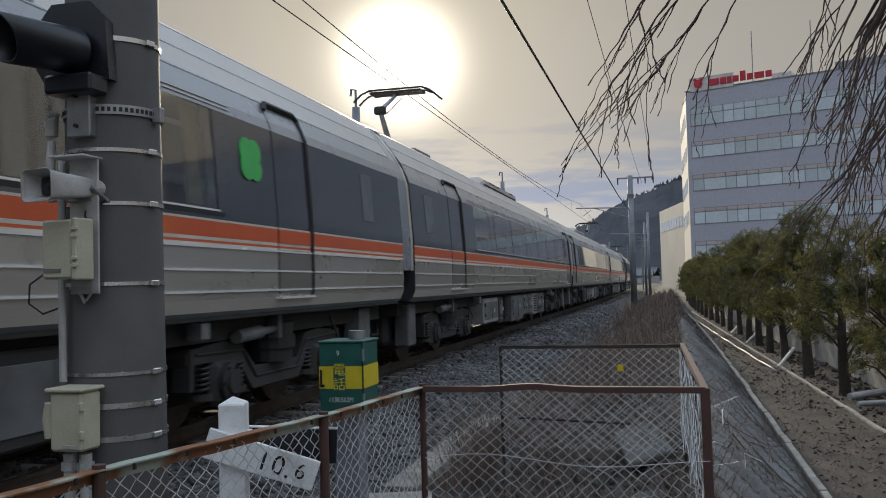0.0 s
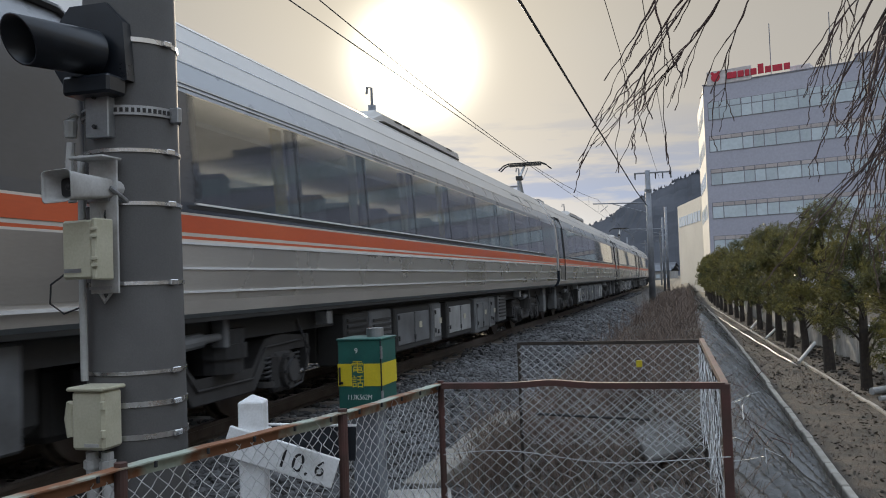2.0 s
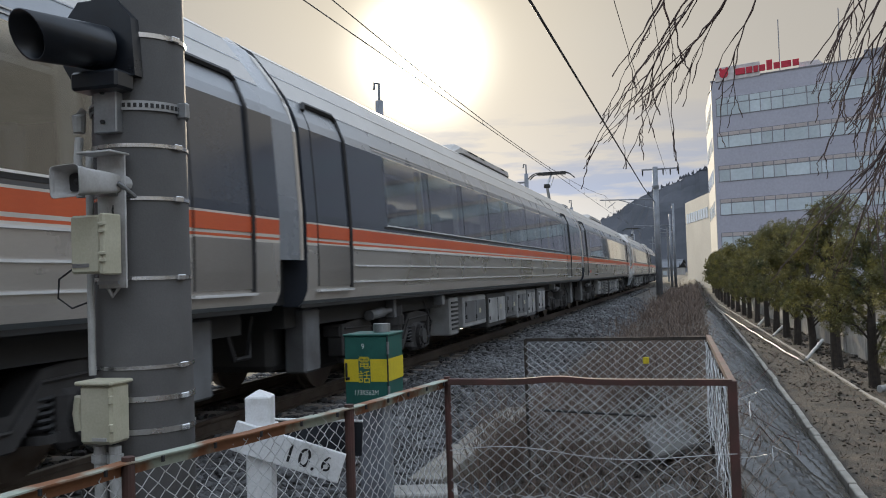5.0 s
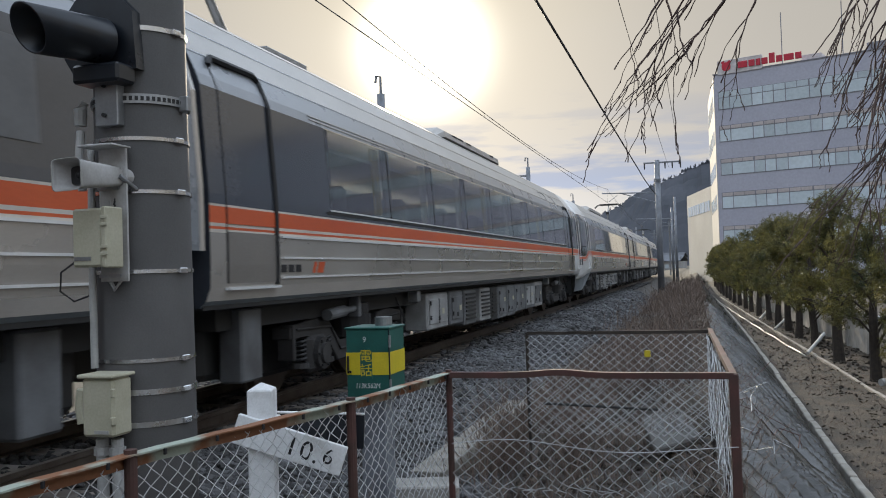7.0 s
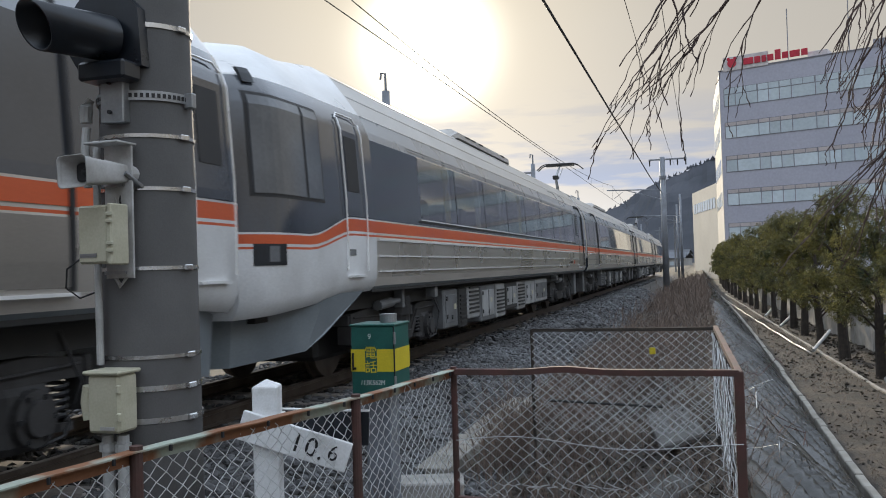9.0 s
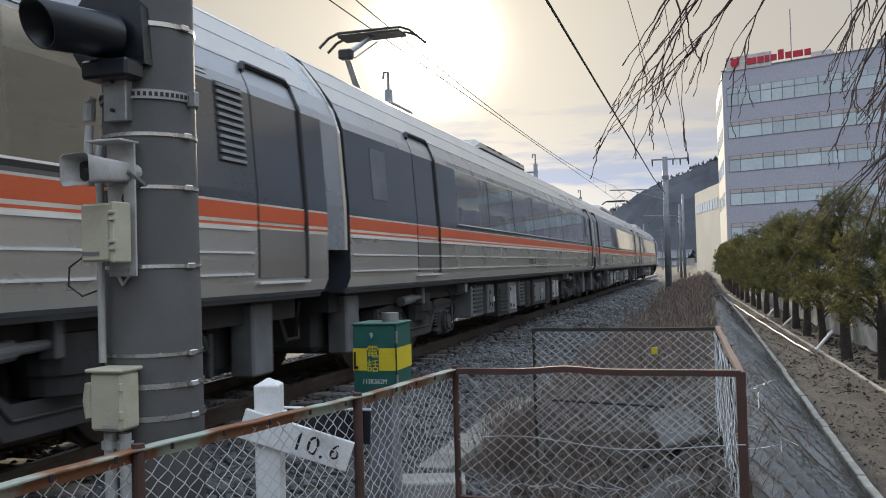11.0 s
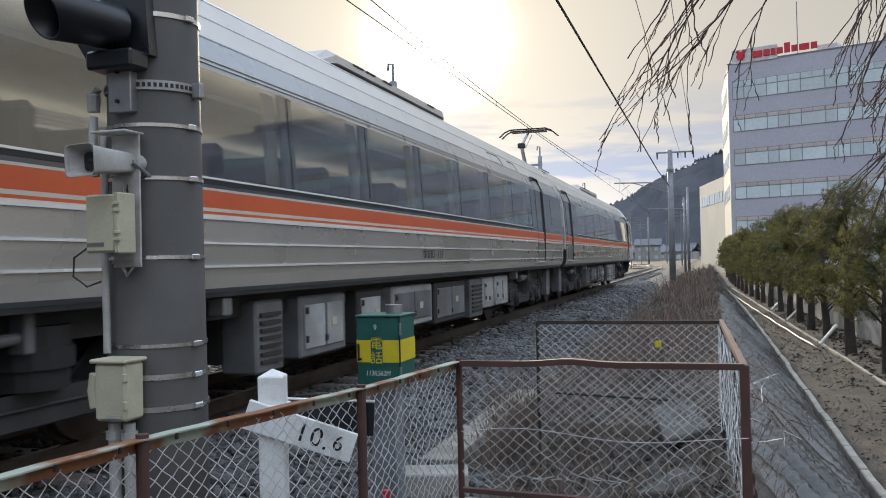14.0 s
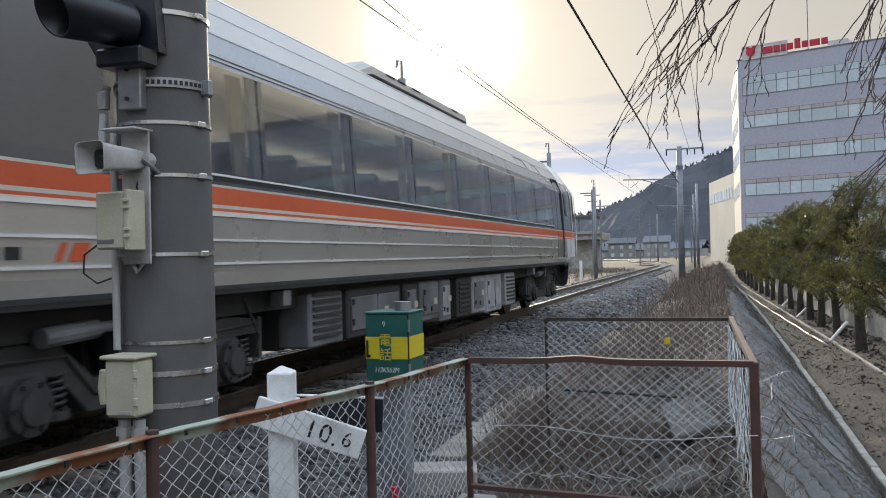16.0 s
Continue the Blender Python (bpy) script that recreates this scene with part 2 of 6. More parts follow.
M_TILE = mat("house roof", (0.12, 0.13, 0.15), 0.6, 0, None, 0.4, 5, 0.1, vary=-0.3)
M_HOSE = mat("white hose", (0.42, 0.38, 0.32), 0.35, 0, None, 4, 40, 0.0)


def thin_leaf(name, bright, dark):
    """Leaf with light shining through it, toned leaf by leaf."""
    m = mat(name, bright, 0.38, 0, dark, 1.6, 12, 0.0, vary=0.5, spec=0.5)
    n, l = m.node_tree.nodes, m.node_tree.links
    b, out = n["Principled BSDF"], n["Material Output"]
    thin = n.new("ShaderNodeBsdfTranslucent")
    l.new(b.inputs["Base Color"].links[0].from_socket, thin.inputs[0])
    blend = n.new("ShaderNodeMixShader")
    blend.inputs[0].default_value = 0.45
    l.new(b.outputs[0], blend.inputs[1])
    l.new(thin.outputs[0], blend.inputs[2])
    l.new(blend.outputs[0], out.inputs[0])
    return m


M_LEAF = thin_leaf("evergreen leaf", (0.195, 0.172, 0.052), (0.036, 0.047, 0.017))


def damp_and_shade_streaks(m, dark, period):
    """Damp streaks plus the ribs' shade put into the colour, broken up by noise."""
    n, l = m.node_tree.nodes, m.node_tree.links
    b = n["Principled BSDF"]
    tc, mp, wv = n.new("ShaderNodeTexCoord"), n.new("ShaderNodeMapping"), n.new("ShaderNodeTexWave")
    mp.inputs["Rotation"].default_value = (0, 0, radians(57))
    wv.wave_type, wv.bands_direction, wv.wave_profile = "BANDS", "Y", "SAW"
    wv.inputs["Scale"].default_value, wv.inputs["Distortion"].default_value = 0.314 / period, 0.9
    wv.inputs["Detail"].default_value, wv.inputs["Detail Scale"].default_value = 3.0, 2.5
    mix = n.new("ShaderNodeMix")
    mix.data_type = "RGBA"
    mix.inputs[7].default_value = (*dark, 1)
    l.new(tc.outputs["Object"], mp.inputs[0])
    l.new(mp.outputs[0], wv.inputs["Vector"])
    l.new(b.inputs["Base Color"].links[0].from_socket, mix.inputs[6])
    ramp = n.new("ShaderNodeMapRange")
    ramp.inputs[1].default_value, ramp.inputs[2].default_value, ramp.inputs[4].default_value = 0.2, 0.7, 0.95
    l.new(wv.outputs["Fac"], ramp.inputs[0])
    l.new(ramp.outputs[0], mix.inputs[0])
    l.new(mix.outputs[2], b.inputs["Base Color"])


# dark bands follow the slope's ribs: painted crease shade along with damp
damp_and_shade_streaks(M_SLOPE, (0.026, 0.025, 0.023), 0.391)
M_LITTER = mat("dark leaf litter", (0.15, 0.12, 0.09), 0.9, 0, (0.08, 0.066, 0.052), 2, 30, 0.0, vary=0.4)


# ---- building helpers ----
def part(name, bm, material, parent=None, label="", smooth=False):
    """Links a bmesh as one mesh object under its parent."""
    me = bpy.data.meshes.new(name)
    if isinstance(bm, tuple):
        me.from_pydata(*bm)
    else:
        bmesh.ops.recalc_face_normals(bm, faces=bm.faces[:])
        bm.to_mesh(me)
        bm.free()
    for m in material if isinstance(material, (list, tuple)) else (material,):
        me.materials.append(m)
    if smooth:
        me.polygons.foreach_set("use_smooth", [True] * len(me.polygons))
    ob = new(name, me)
    if parent is not None:
        ob.parent = parent
    if label:
        ob["label"] = label
    return ob


def empty(name, x=0, y=0, z=0, rz=0):
    ob = new(name)
    ob.empty_display_size = 0.1
    ob.matrix_basis = pose(x, y, z, 0, 0, rz)
    return ob


def box(bm, lo, hi, bevel=0.0, m=None, mi=0):
    c = [(a + b) / 2 for a, b in zip(lo, hi)]
    d = [max(b - a, 1e-4) for a, b in zip(lo, hi)]
    mm = Matrix.Translation(c) @ Matrix.Diagonal((*d, 1))
    r = bmesh.ops.create_cube(bm, size=1.0, matrix=(m @ mm) if m else mm)
    if mi:
        for f in {f for v in r["verts"] for f in v.link_faces}:
            f.material_index = mi
    if bevel:
        es = list({e for v in r["verts"] for e in v.link_edges})
        bmesh.ops.bevel(bm, geom=es, offset=bevel, segments=1, affect="EDGES")
    return bm


def boxed(lo, hi, bevel=0.0, m=None):
    return box(bmesh.new(), lo, hi, bevel, m)


def tube(bm, pts, r, sides=8, caps=True):
    """A round bar along points; r is one radius or one a point."""
    pts = [Vector(p) for p in pts]
    rs = r if isinstance(r, (list, tuple)) else [r] * len(pts)
    rings = []
    for i, p in enumerate(pts):
        d = (pts[min(i + 1, len(pts) - 1)] - pts[max(i - 1, 0)]).normalized()
        a = d.cross(Vector((0, 0, 1)) if abs(d.z) < 0.9 else Vector((0, 1, 0))).normalized()
        b = d.cross(a)
        rings.append([bm.verts.new(p + rs[i] * (math.cos(k * math.tau / sides) * a + math.sin(k * math.tau / sides) * b))
                      for k in range(sides)])
    for q, w in zip(rings, rings[1:]):
        for k in range(sides):
            bm.faces.new((q[k], q[(k + 1) % sides], w[(k + 1) % sides], w[k]))
    if caps:
        bm.faces.new(rings[0][::-1])
        bm.faces.new(rings[-1])
    return bm


def tubed(pts, r, sides=8):
    return tube(bmesh.new(), pts, r, sides)


def loft(bm, rings, closed=True, mats=None, caps=False):
    """Skins rings of points; mats gives a material index for each strip."""
    vs = [[bm.verts.new(p) for p in ring] for ring in rings]
    n = len(vs[0])
    for a, b in zip(vs, vs[1:]):
        for k in range(n if closed else n - 1):
            f = bm.faces.new((a[k], a[(k + 1) % n], b[(k + 1) % n], b[k]))
            if mats:
                f.material_index = mats[k]
    if caps:
        bm.faces.new(vs[0][::-1])
        bm.faces.new(vs[-1])
    return bm


def lettering(text, size, material, name="lettering", parent=None, m=None, label="", shear=0.0, wide=1.0):
    c = bpy.data.curves.new(name, "FONT")
    c.body, c.size, c.align_x, c.align_y, c.extrude, c.shear = text, size, "CENTER", "CENTER", 0.0008, shear
    tmp = bpy.data.objects.new(name, c)
    me = bpy.data.meshes.new_from_object(tmp)
    bpy.data.objects.remove(tmp)
    me.materials.clear()
    me.materials.append(material)
    ob = new(name, me)
    ob.parent = parent
    ob.matrix_basis = (m or Matrix()) @ Matrix.Diagonal((wide, 1, 1, 1))
    if label:
        ob["label"] = label
    return ob


def lerp_line(pts, x):
    return float(np.interp(x, [p[0] for p in pts], [p[1] for p in pts]))


# ---- track line: straight past the camera, then a bend to the left ----
XC, BEND, RADIUS = -4.79, 80.0, 260.0


def on_track(s, side=0.0, z=0.0):
    """Point s metres along the track, side metres to the right of its middle, and the heading."""
    if s <= BEND:
        return Vector((XC + side, s, z)), 0.0
    a = (s - BEND) / RADIUS
    c = Vector((XC - RADIUS, BEND, z))
    return c + Vector(((RADIUS + side) * math.cos(a), (RADIUS + side) * math.sin(a), 0)), a


# ---- ground ----
SECTION = [(-400, -0.9), (-60, -0.8), (-12, -0.7), (-8.2, -0.62), (-7.6, -0.55), (-6.75, -0.22), (-6.3, -0.2), (-3.3, -0.2), (-2.95, -0.24),
           (-2.45, -0.52), (-2.0, -0.56), (-1.4, -0.52), (-1.0, -0.40), (-0.4, -0.24), (0.10, -0.12), (0.22, -0.16), (0.34, -0.36), (1.40, -1.60), (1.50, -1.40), (1.62, -1.36),
           (1.8, -1.32), (4.4, -1.28), (9, -1.25), (30, -1.2), (400, -1.0)]


def right_shift(y):
    return -0.00020 * max(0.0, min(y, 75) - 20) ** 2


def ground_z(x, y):
    if x > 0.2:
        x = x - right_shift(y) * min(1, (x - 0.2) / 1.3)
    z = lerp_line(SECTION, x)
    # the ditch inside the fence
    if -1.6 < x < 0.1 and 4.2 < y < 9.5:
        k = max(0, 1 - abs((x + 0.45) / 0.75) ** 2) * min(1, (y - 4.2) / 0.5, (9.5 - y) / 1.5)
        z -= 0.32 * k
    if y < 4.0 and -1.6 < x < 0.3:
        z = min(z, -0.32)
    z += 0.035 * noise.noise((x * 1.3, y * 1.3, 0)) if (x < -8 or -2.0 < x < 0.2 or x > 1.7) else 0
    return z


gx = sorted(set([-1500, -700, -400, -250, -150, -100, -70, -50, -35, -25, -18, -14, -12, -10, -9] + [-8.4 + 0.3 * i for i in range(12)]
               + [-4.8] + [-3.4 + 0.12 * i for i in range(43)] + [1.85 + 0.25 * i for i in range(14)]
               + [5.5, 6.5, 8, 10, 14, 20, 30, 45, 70, 120, 250, 600, 1500]))
gy = [-300, -120, -60, -40, -25, -15, -9, -5] + [-3 + 0.5 * i for i in range(10)] + [2 + 0.15 * i for i in range(80)] + [14 + 0.5 * i for i in range(40)] \
    + [34 + 2 * i for i in range(30)] + [95, 100, 110, 125, 145, 170, 200, 250, 320, 420, 600, 900, 1500]
verts = [(x, y, ground_z(x, y)) for y in gy for x in gx]
W = len(gx)
faces, fmat = [], []
for j in range(len(gy) - 1):
    for i in range(W - 1):
        faces.append((j * W + i, j * W + i + 1, (j + 1) * W + i + 1, (j + 1) * W + i))
        mx, my = (gx[i] + gx[i + 1]) / 2, (gy[j] + gy[j + 1]) / 2
        fmat.append(3 if -1.7 < mx < 0.2 and 2 < my < 8.5 else 0 if -8.0 < mx < -2.3 and my < 95 else 2 if mx < -8 or my > 95 else 1)
ground = part("ground", (verts, [], faces), (M_BED, M_SOIL, M_FIELD, M_DITCH), smooth=True)
ground.data.polygons.foreach_set("material_index", fmat)
tagged(ground, "brown soil, ballast bed and dry fields along the railway", "ground", kind="structure")

# sprayed mortar slope with cross ridges, down to the kerb
sy = [-9.0 + 0.5 * i for i in range(20)] + [1.0 + 0.06 * i for i in range(500)] + [31 + 0.5 * i for i in range(90)]
sv, sf = [], []
NS = 26
for y in sy:
    for i in range(NS):
        u = i / (NS - 1)
        x0 = 0.22 + 1.30 * u
        z0 = -0.10 - 1.22 * u
        ph = (y + 2.0 * u + 0.16 * noise.noise((u * 2, y * 0.8, 3))) / 0.72
        r = (0.5 + 0.5 * math.sin(ph * math.tau)) ** 1.4
        amp = 0.27 * (0.6 + 0.6 * noise.noise((y * 0.5, u * 2, 9))) * min(1, 6 * u + 0.2) * min(1, (1 - u) * 5)
        h = amp * (r - 0.5) + 0.02 * noise.noise((x0 * 5, y * 5, 1))
        sv.append((x0 + right_shift(y) * u + 0.68 * h, y, z0 + 0.73 * h + 0.035))
for j in range(len(sy) - 1):
    for i in range(NS - 1):
        sf.append((j * NS + i, j * NS + i + 1, (j + 1) * NS + i + 1, (j + 1) * NS + i))
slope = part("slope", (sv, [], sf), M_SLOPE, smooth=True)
tagged(slope, "ribbed grey sprayed mortar slope beside the railway ditch", "slope", kind="structure")

# rails, sleepers
track = tagged(empty("track"), "single railway track with steel rails on concrete sleepers", "railway track", kind="structure")
RAIL = [(-0.062, -0.15), (0.062, -0.15), (0.062, -0.138), (0.010, -0.125), (0.009, -0.045), (0.033, -0.036), (0.033, -0.004), (0.026, 0),
        (-0.026, 0), (-0.033, -0.004), (-0.033, -0.036), (-0.009, -0.045), (-0.010, -0.125), (-0.062, -0.138)]
stops = [-60, -20, 0, 20, 40, 60] + list(range(80, 330, 5))
for side in (-0.5335, 0.5335):
    bm = bmesh.new()
    loft(bm, [[on_track(s, side + a, b)[0] for a, b in RAIL] for s in stops])
    part("rail", bm, M_RAIL, track)
bm = boxed((-1.0, -0.12, -0.33), (1.0, 0.12, -0.16), 0.03)
first = part("sleeper", bm, M_SLEEPER, track)
first.matrix_basis = pose(XC, -12, 0)
for i in range(1, 260):
    p, a = on_track(-12 + 0.6 * i)
    ob = new("sleeper", first.data)
    ob.parent = track
    ob.matrix_basis = pose(p.x, p.y, 0, 0, 0, math.degrees(a))

# kerbs of the lower strip
kerb = tagged(empty("kerb"), "pale concrete kerb along the foot of the slope", "kerb", kind="structure")
bm = boxed((-0.048, -0.294, -0.25), (0.048, 0.294, 0.075), 0.012)
kb = part("kerb_stone", bm, M_KERB, kerb)
kb.matrix_basis = pose(1.62, -9.3, -1.32)
for i in range(1, 136):
    y = -9.3 + 0.6 * i
    ob = new("kerb_stone", kb.data)
    ob.parent = kerb
    ob.matrix_basis = pose(1.62 + right_shift(y) + random.uniform(-0.012, 0.012), y, -1.32 + random.uniform(-0.012, 0.012), 0, 0, random.uniform(-1, 1))


def row_x(y):
    return 3.1 - 0.030 * (min(y, 70) - 18)


kerb2 = tagged(empty("kerb"), "low concrete edging before the row of trees", "kerb", kind="structure")
for i in range(0, 70):
    y = 8 + 0.85 * i
    ob = new("edging_stone", kb.data)
    ob.parent = kerb2
    ob.matrix_basis = pose(row_x(y), y, -1.33 + random.uniform(-0.01, 0.01), 0, 0, 1.7) @ Matrix.Diagonal((0.8, 1.42, 1, 1))
wall = tagged(empty("wall_garden"), "low pale concrete wall behind the tree row", "wall", kind="structure")
for i in range(24):
    y = 6 + 2.5 * i
    bm = boxed((-0.07, -1.24, -0.2), (0.07, 1.24, 1.05), 0.01)
    o = part("panel", bm, M_CONC, wall) if i == 0 else new("panel", o.data)
    o.parent = wall
    o.matrix_basis = pose(row_x(y) + 1.35, y, -1.28, 0, 0, 1.7)

# cable trough along the ballast foot
trough = tagged(empty("cable_trough"), "pale concrete cable trough with slab lids beside the ballast", "cable trough", kind="structure")
bm = boxed((-0.15, -0.245, -0.10), (0.15, 0.245, 0.03), 0.008)
lid = part("lid", bm, M_KERB, trough)
for i in range(8):
    y = 7.3 + 0.5 * i
    o = lid if i == 0 else new("lid", lid.data)
    o.parent = trough
    o.matrix_basis = pose(-2.24 + random.uniform(-0.01, 0.01), y, -0.50, random.uniform(-1, 1), 0, random.uniform(-1, 1))


# ---- the train: ten cars, each a thing in parts; +Y of a car points away from the camera ----
PROFILE = [(0.10, 0.985), (0.045, 1.035), (0.005, 1.13), (0.0, 1.30), (0.0, 1.535), (0.0, 1.56), (0.0, 1.58), (0.0, 1.605), (0.0, 1.728), (0.0, 1.745),
           (0.0, 1.82), (0.055, 2.61), (0.085, 2.70), (0.17, 2.88), (0.33, 3.11), (0.50, 3.33), (0.72, 3.47), (1.05, 3.55), (1.46, 3.575)]
BANDS = [0, 1, 2, 2, 3, 4, 3, 4, 3, 5, 5, 6, 6, 7, 7, 7, 7, 7]
SLOTS = (M_SKIRT, M_TUCK, M_STEEL, M_CREAM, M_RED, M_BAND, M_CANT, M_ROOF)
HALF = 1.46


def inset(z):
    return float(np.interp(z, [p[1] for p in PROFILE], [p[0] for p in PROFILE]))


def side_slab(y0, y1, z0, z1, proud=0.004, thick=0.02, narrow=None):
    """A slab that follows the near side of the car between two heights."""
    bm = bmesh.new()
    zs = [z0] + [p[1] for p in PROFILE if z0 + 0.01 < p[1] < z1 - 0.01] + [z1]
    rings = []
    for y in np.linspace(y0, y1, 8 if narrow else 2):
        k = narrow(y) if narrow else 1.0
        outer = [((HALF - inset(z)) * k + proud, float(y), z) for z in zs]
        rings.append(outer + [(x - thick, yy, z) for x, yy, z in outer[::-1]])
    loft(bm, rings, caps=True)
    return bm


def mirror_pair(make, name, material, parent, label=""):
    for sgn in (1, -1):
        bm = make()
        if sgn < 0:
            bmesh.ops.scale(bm, vec=(-1, 1, 1), verts=bm.verts[:])
        part(name, bm, material, parent, label)


def car_body(car, y0, y1, win, front=0, back=0, plain=(0.05, 0.05)):
    """Shell from y0 to y1 with an open window strip win = (a, b) on both sides; front, back: length of a cab there."""
    a, b = win
    for sgn in (1, -1):
        bm = bmesh.new()
        for lo, hi, skip in ((y0, a, False), (a, b, True), (b, y1, False)):
            for k in range(len(PROFILE) - 1):
                if skip and k == 10:
                    continue
                (u0, z0), (u1, z1) = PROFILE[k], PROFILE[k + 1]
                q = [bm.verts.new((sgn * (HALF - u), y, z)) for u, z, y in ((u0, z0, lo), (u0, z0, hi), (u1, z1, hi), (u1, z1, lo))]
                f = bm.faces.new(q)
                f.material_index = BANDS[k]
        bmesh.ops.remove_doubles(bm, verts=bm.verts[:], dist=0.0005)
        part("side", bm, SLOTS, car)
    # end walls and floor
    for y, cab in ((y0, front), (y1, back)):
        if cab:
            continue
        bm = bmesh.new()
        pts = [(HALF - u, z) for u, z in PROFILE] + [(-(HALF - u), z) for u, z in PROFILE[-2::-1]]
        bm.faces.new([bm.verts.new((x, y, z)) for x, z in pts])
        part("end_wall", bm, M_BAND, car)
    part("floor", boxed((-1.38, y0 + 0.02, 0.97), (1.38, y1 - 0.02, 1.12)), M_UNDER, car)
    part("ceiling_lining", boxed((-1.2, y0 + 0.1, 2.72), (1.2, y1 - 0.1, 2.76)), M_INNER, car)
    for x in (-1.08, 1.08):
        part("cove_lamp", boxed((x - 0.10, a + 0.1, 2.464), (x + 0.10, b - 0.1, 2.476)), M_CEILLAMP, car, "lit cove lamp above the luggage rack")
    # steel beads
    for z in (1.53, 1.355, 1.19):
        mirror_pair(lambda: side_slab(y0 + plain[0], y1 - plain[1], z - 0.007, z + 0.010, 0.016, 0.025), "bead", M_BEAD, car, "bright steel bead")
    mirror_pair(lambda: side_slab(a, b, 1.806, 1.821, 0.012, 0.02), "window_sill", M_BEAD, car)
    mirror_pair(lambda: side_slab(a - 0.1, b + 0.1, 1.775, 1.800, 0.006, 0.02), "sill_rubber", M_RUBBER, car)
    for z in (2.645, 2.68):
        mirror_pair(lambda: side_slab(a - 0.3, b + 0.3, z, z + 0.012, 0.008, 0.02), "rain_strip", M_ROOF, car)
    for z in (2.88, 3.11, 3.33):
        mirror_pair(lambda: side_slab(y0 + 0.02, y1 - 0.02, z - 0.006, z + 0.006, 0.004, 0.02), "roof_seam", M_BAND, car)


def car_windows(car, a, b):
    n = max(1, round((b - a) / 1.85))
    w = (b - a) / n
    for i in range(n):
        mirror_pair(lambda: side_slab(a + i * w + 0.015, a + (i + 1) * w - 0.015, 1.822, 2.605, -0.004, 0.006), "window_pane", M_PANE, car, "tinted glass pane")
    for i in range(n + 1):
        y = a + i * w
        mirror_pair(lambda: side_slab(max(a, y - 0.11), min(b, y + 0.11), 1.82, 2.61, -0.02, 0.03), "window_pillar", M_BAND, car)
    # seats and curtains behind the glass
    y = a + 0.5
    while y < b - 0.3:
        for x in (-0.85, 0.85):
            bm = boxed((x - 0.48, y - 0.22, 1.35), (x + 0.48, y + 0.22, 1.5), 0.04)
            box(bm, (x - 0.48, y + 0.14, 1.5), (x + 0.48, y + 0.26, 2.12), 0.05)
            part("seat", bm, M_SEAT, car)
        y += 0.96
    for i in range(n):
        mirror_pair(lambda: side_slab(a + (i + 1) * w - 0.30, a + (i + 1) * w - 0.12, 1.85, 2.6, -0.07, 0.03), "curtain", M_CURTAIN if i % 3 == 0 else M_INNER, car)
    part("luggage_rack", box(boxed((0.85, a, 2.42), (1.33, b, 2.46)), (-1.33, a, 2.42), (-0.85, b, 2.46)), M_INNER, car)


def car_door(car, y0, y1, z1=2.80, glassed=True):
    """A plug door that bows over the side, with its own window and step rail."""
    for sgn in (1, -1):
        def flip(bm):
            if sgn < 0:
                bmesh.ops.scale(bm, vec=(-1, 1, 1), verts=bm.verts[:])
            return bm
        d = part("door", flip(side_slab(y0 + 0.02, y1 - 0.02, 1.745, z1, -0.012, 0.03)), M_BAND, car, "charcoal sliding door")
        part("door_lower", flip(side_slab(y0 + 0.02, y1 - 0.02, 1.16, 1.545, 0.008, 0.02)), M_DOOR, d, "dull steel lower door panel")
        part("door_stripe", flip(side_slab(y0 + 0.02, y1 - 0.02, 1.605, 1.728, 0.006, 0.02)), M_RED, d)
        if glassed:
            wf = part("window_frame", flip(side_slab(y0 + 0.15, y1 - 0.15, 1.93, 2.68, -0.007, 0.012)), M_SKIRT, d, "grey window frame")
            part("door_window", flip(side_slab(y0 + 0.175, y1 - 0.175, 1.955, 2.655, -0.002, 0.012)), M_CABGLASS, wf, "dark door window")
        part("edge_line", flip(side_slab(y0, y0 + 0.014, 1.16, z1, 0.004, 0.02)), M_RUBBER, d)
        bm = bmesh.new()
        zs = np.linspace(1.14, z1 + 0.02, 9)
        path = [(HALF - inset(z) + 0.004, y1, z) for z in zs] + [(HALF - inset(z1) - 0.01, y1 - 0.08, z1 + 0.07), (HALF - inset(z1) - 0.01, y0 + 0.05, z1 + 0.07), (HALF - inset(z1) + 0.01, y0, z1)]
        part("door_seal", flip(tube(bm, path, 0.026, 6)), M_RUBBER, d, "black rubber door seal")
        part("door_step", flip(boxed((HALF - 0.02, y0 - 0.02, 1.11), (HALF + 0.03, y1 + 0.02, 1.13))), M_BEAD, d, "bright steel step edge")


def louver(car, y0, y1, z0, z1):
    lv = part("louver", side_slab(y0, y1, z0, z1, 0.004, 0.02), M_RUBBER, car, "black air inlet")
    n = 11
    for i in range(n):
        z = z0 + (i + 0.5) * (z1 - z0) / n
        part("slat", side_slab(y0 + 0.02, y1 - 0.02, z - 0.012, z + 0.012, 0.02, 0.02), M_CANT, lv)


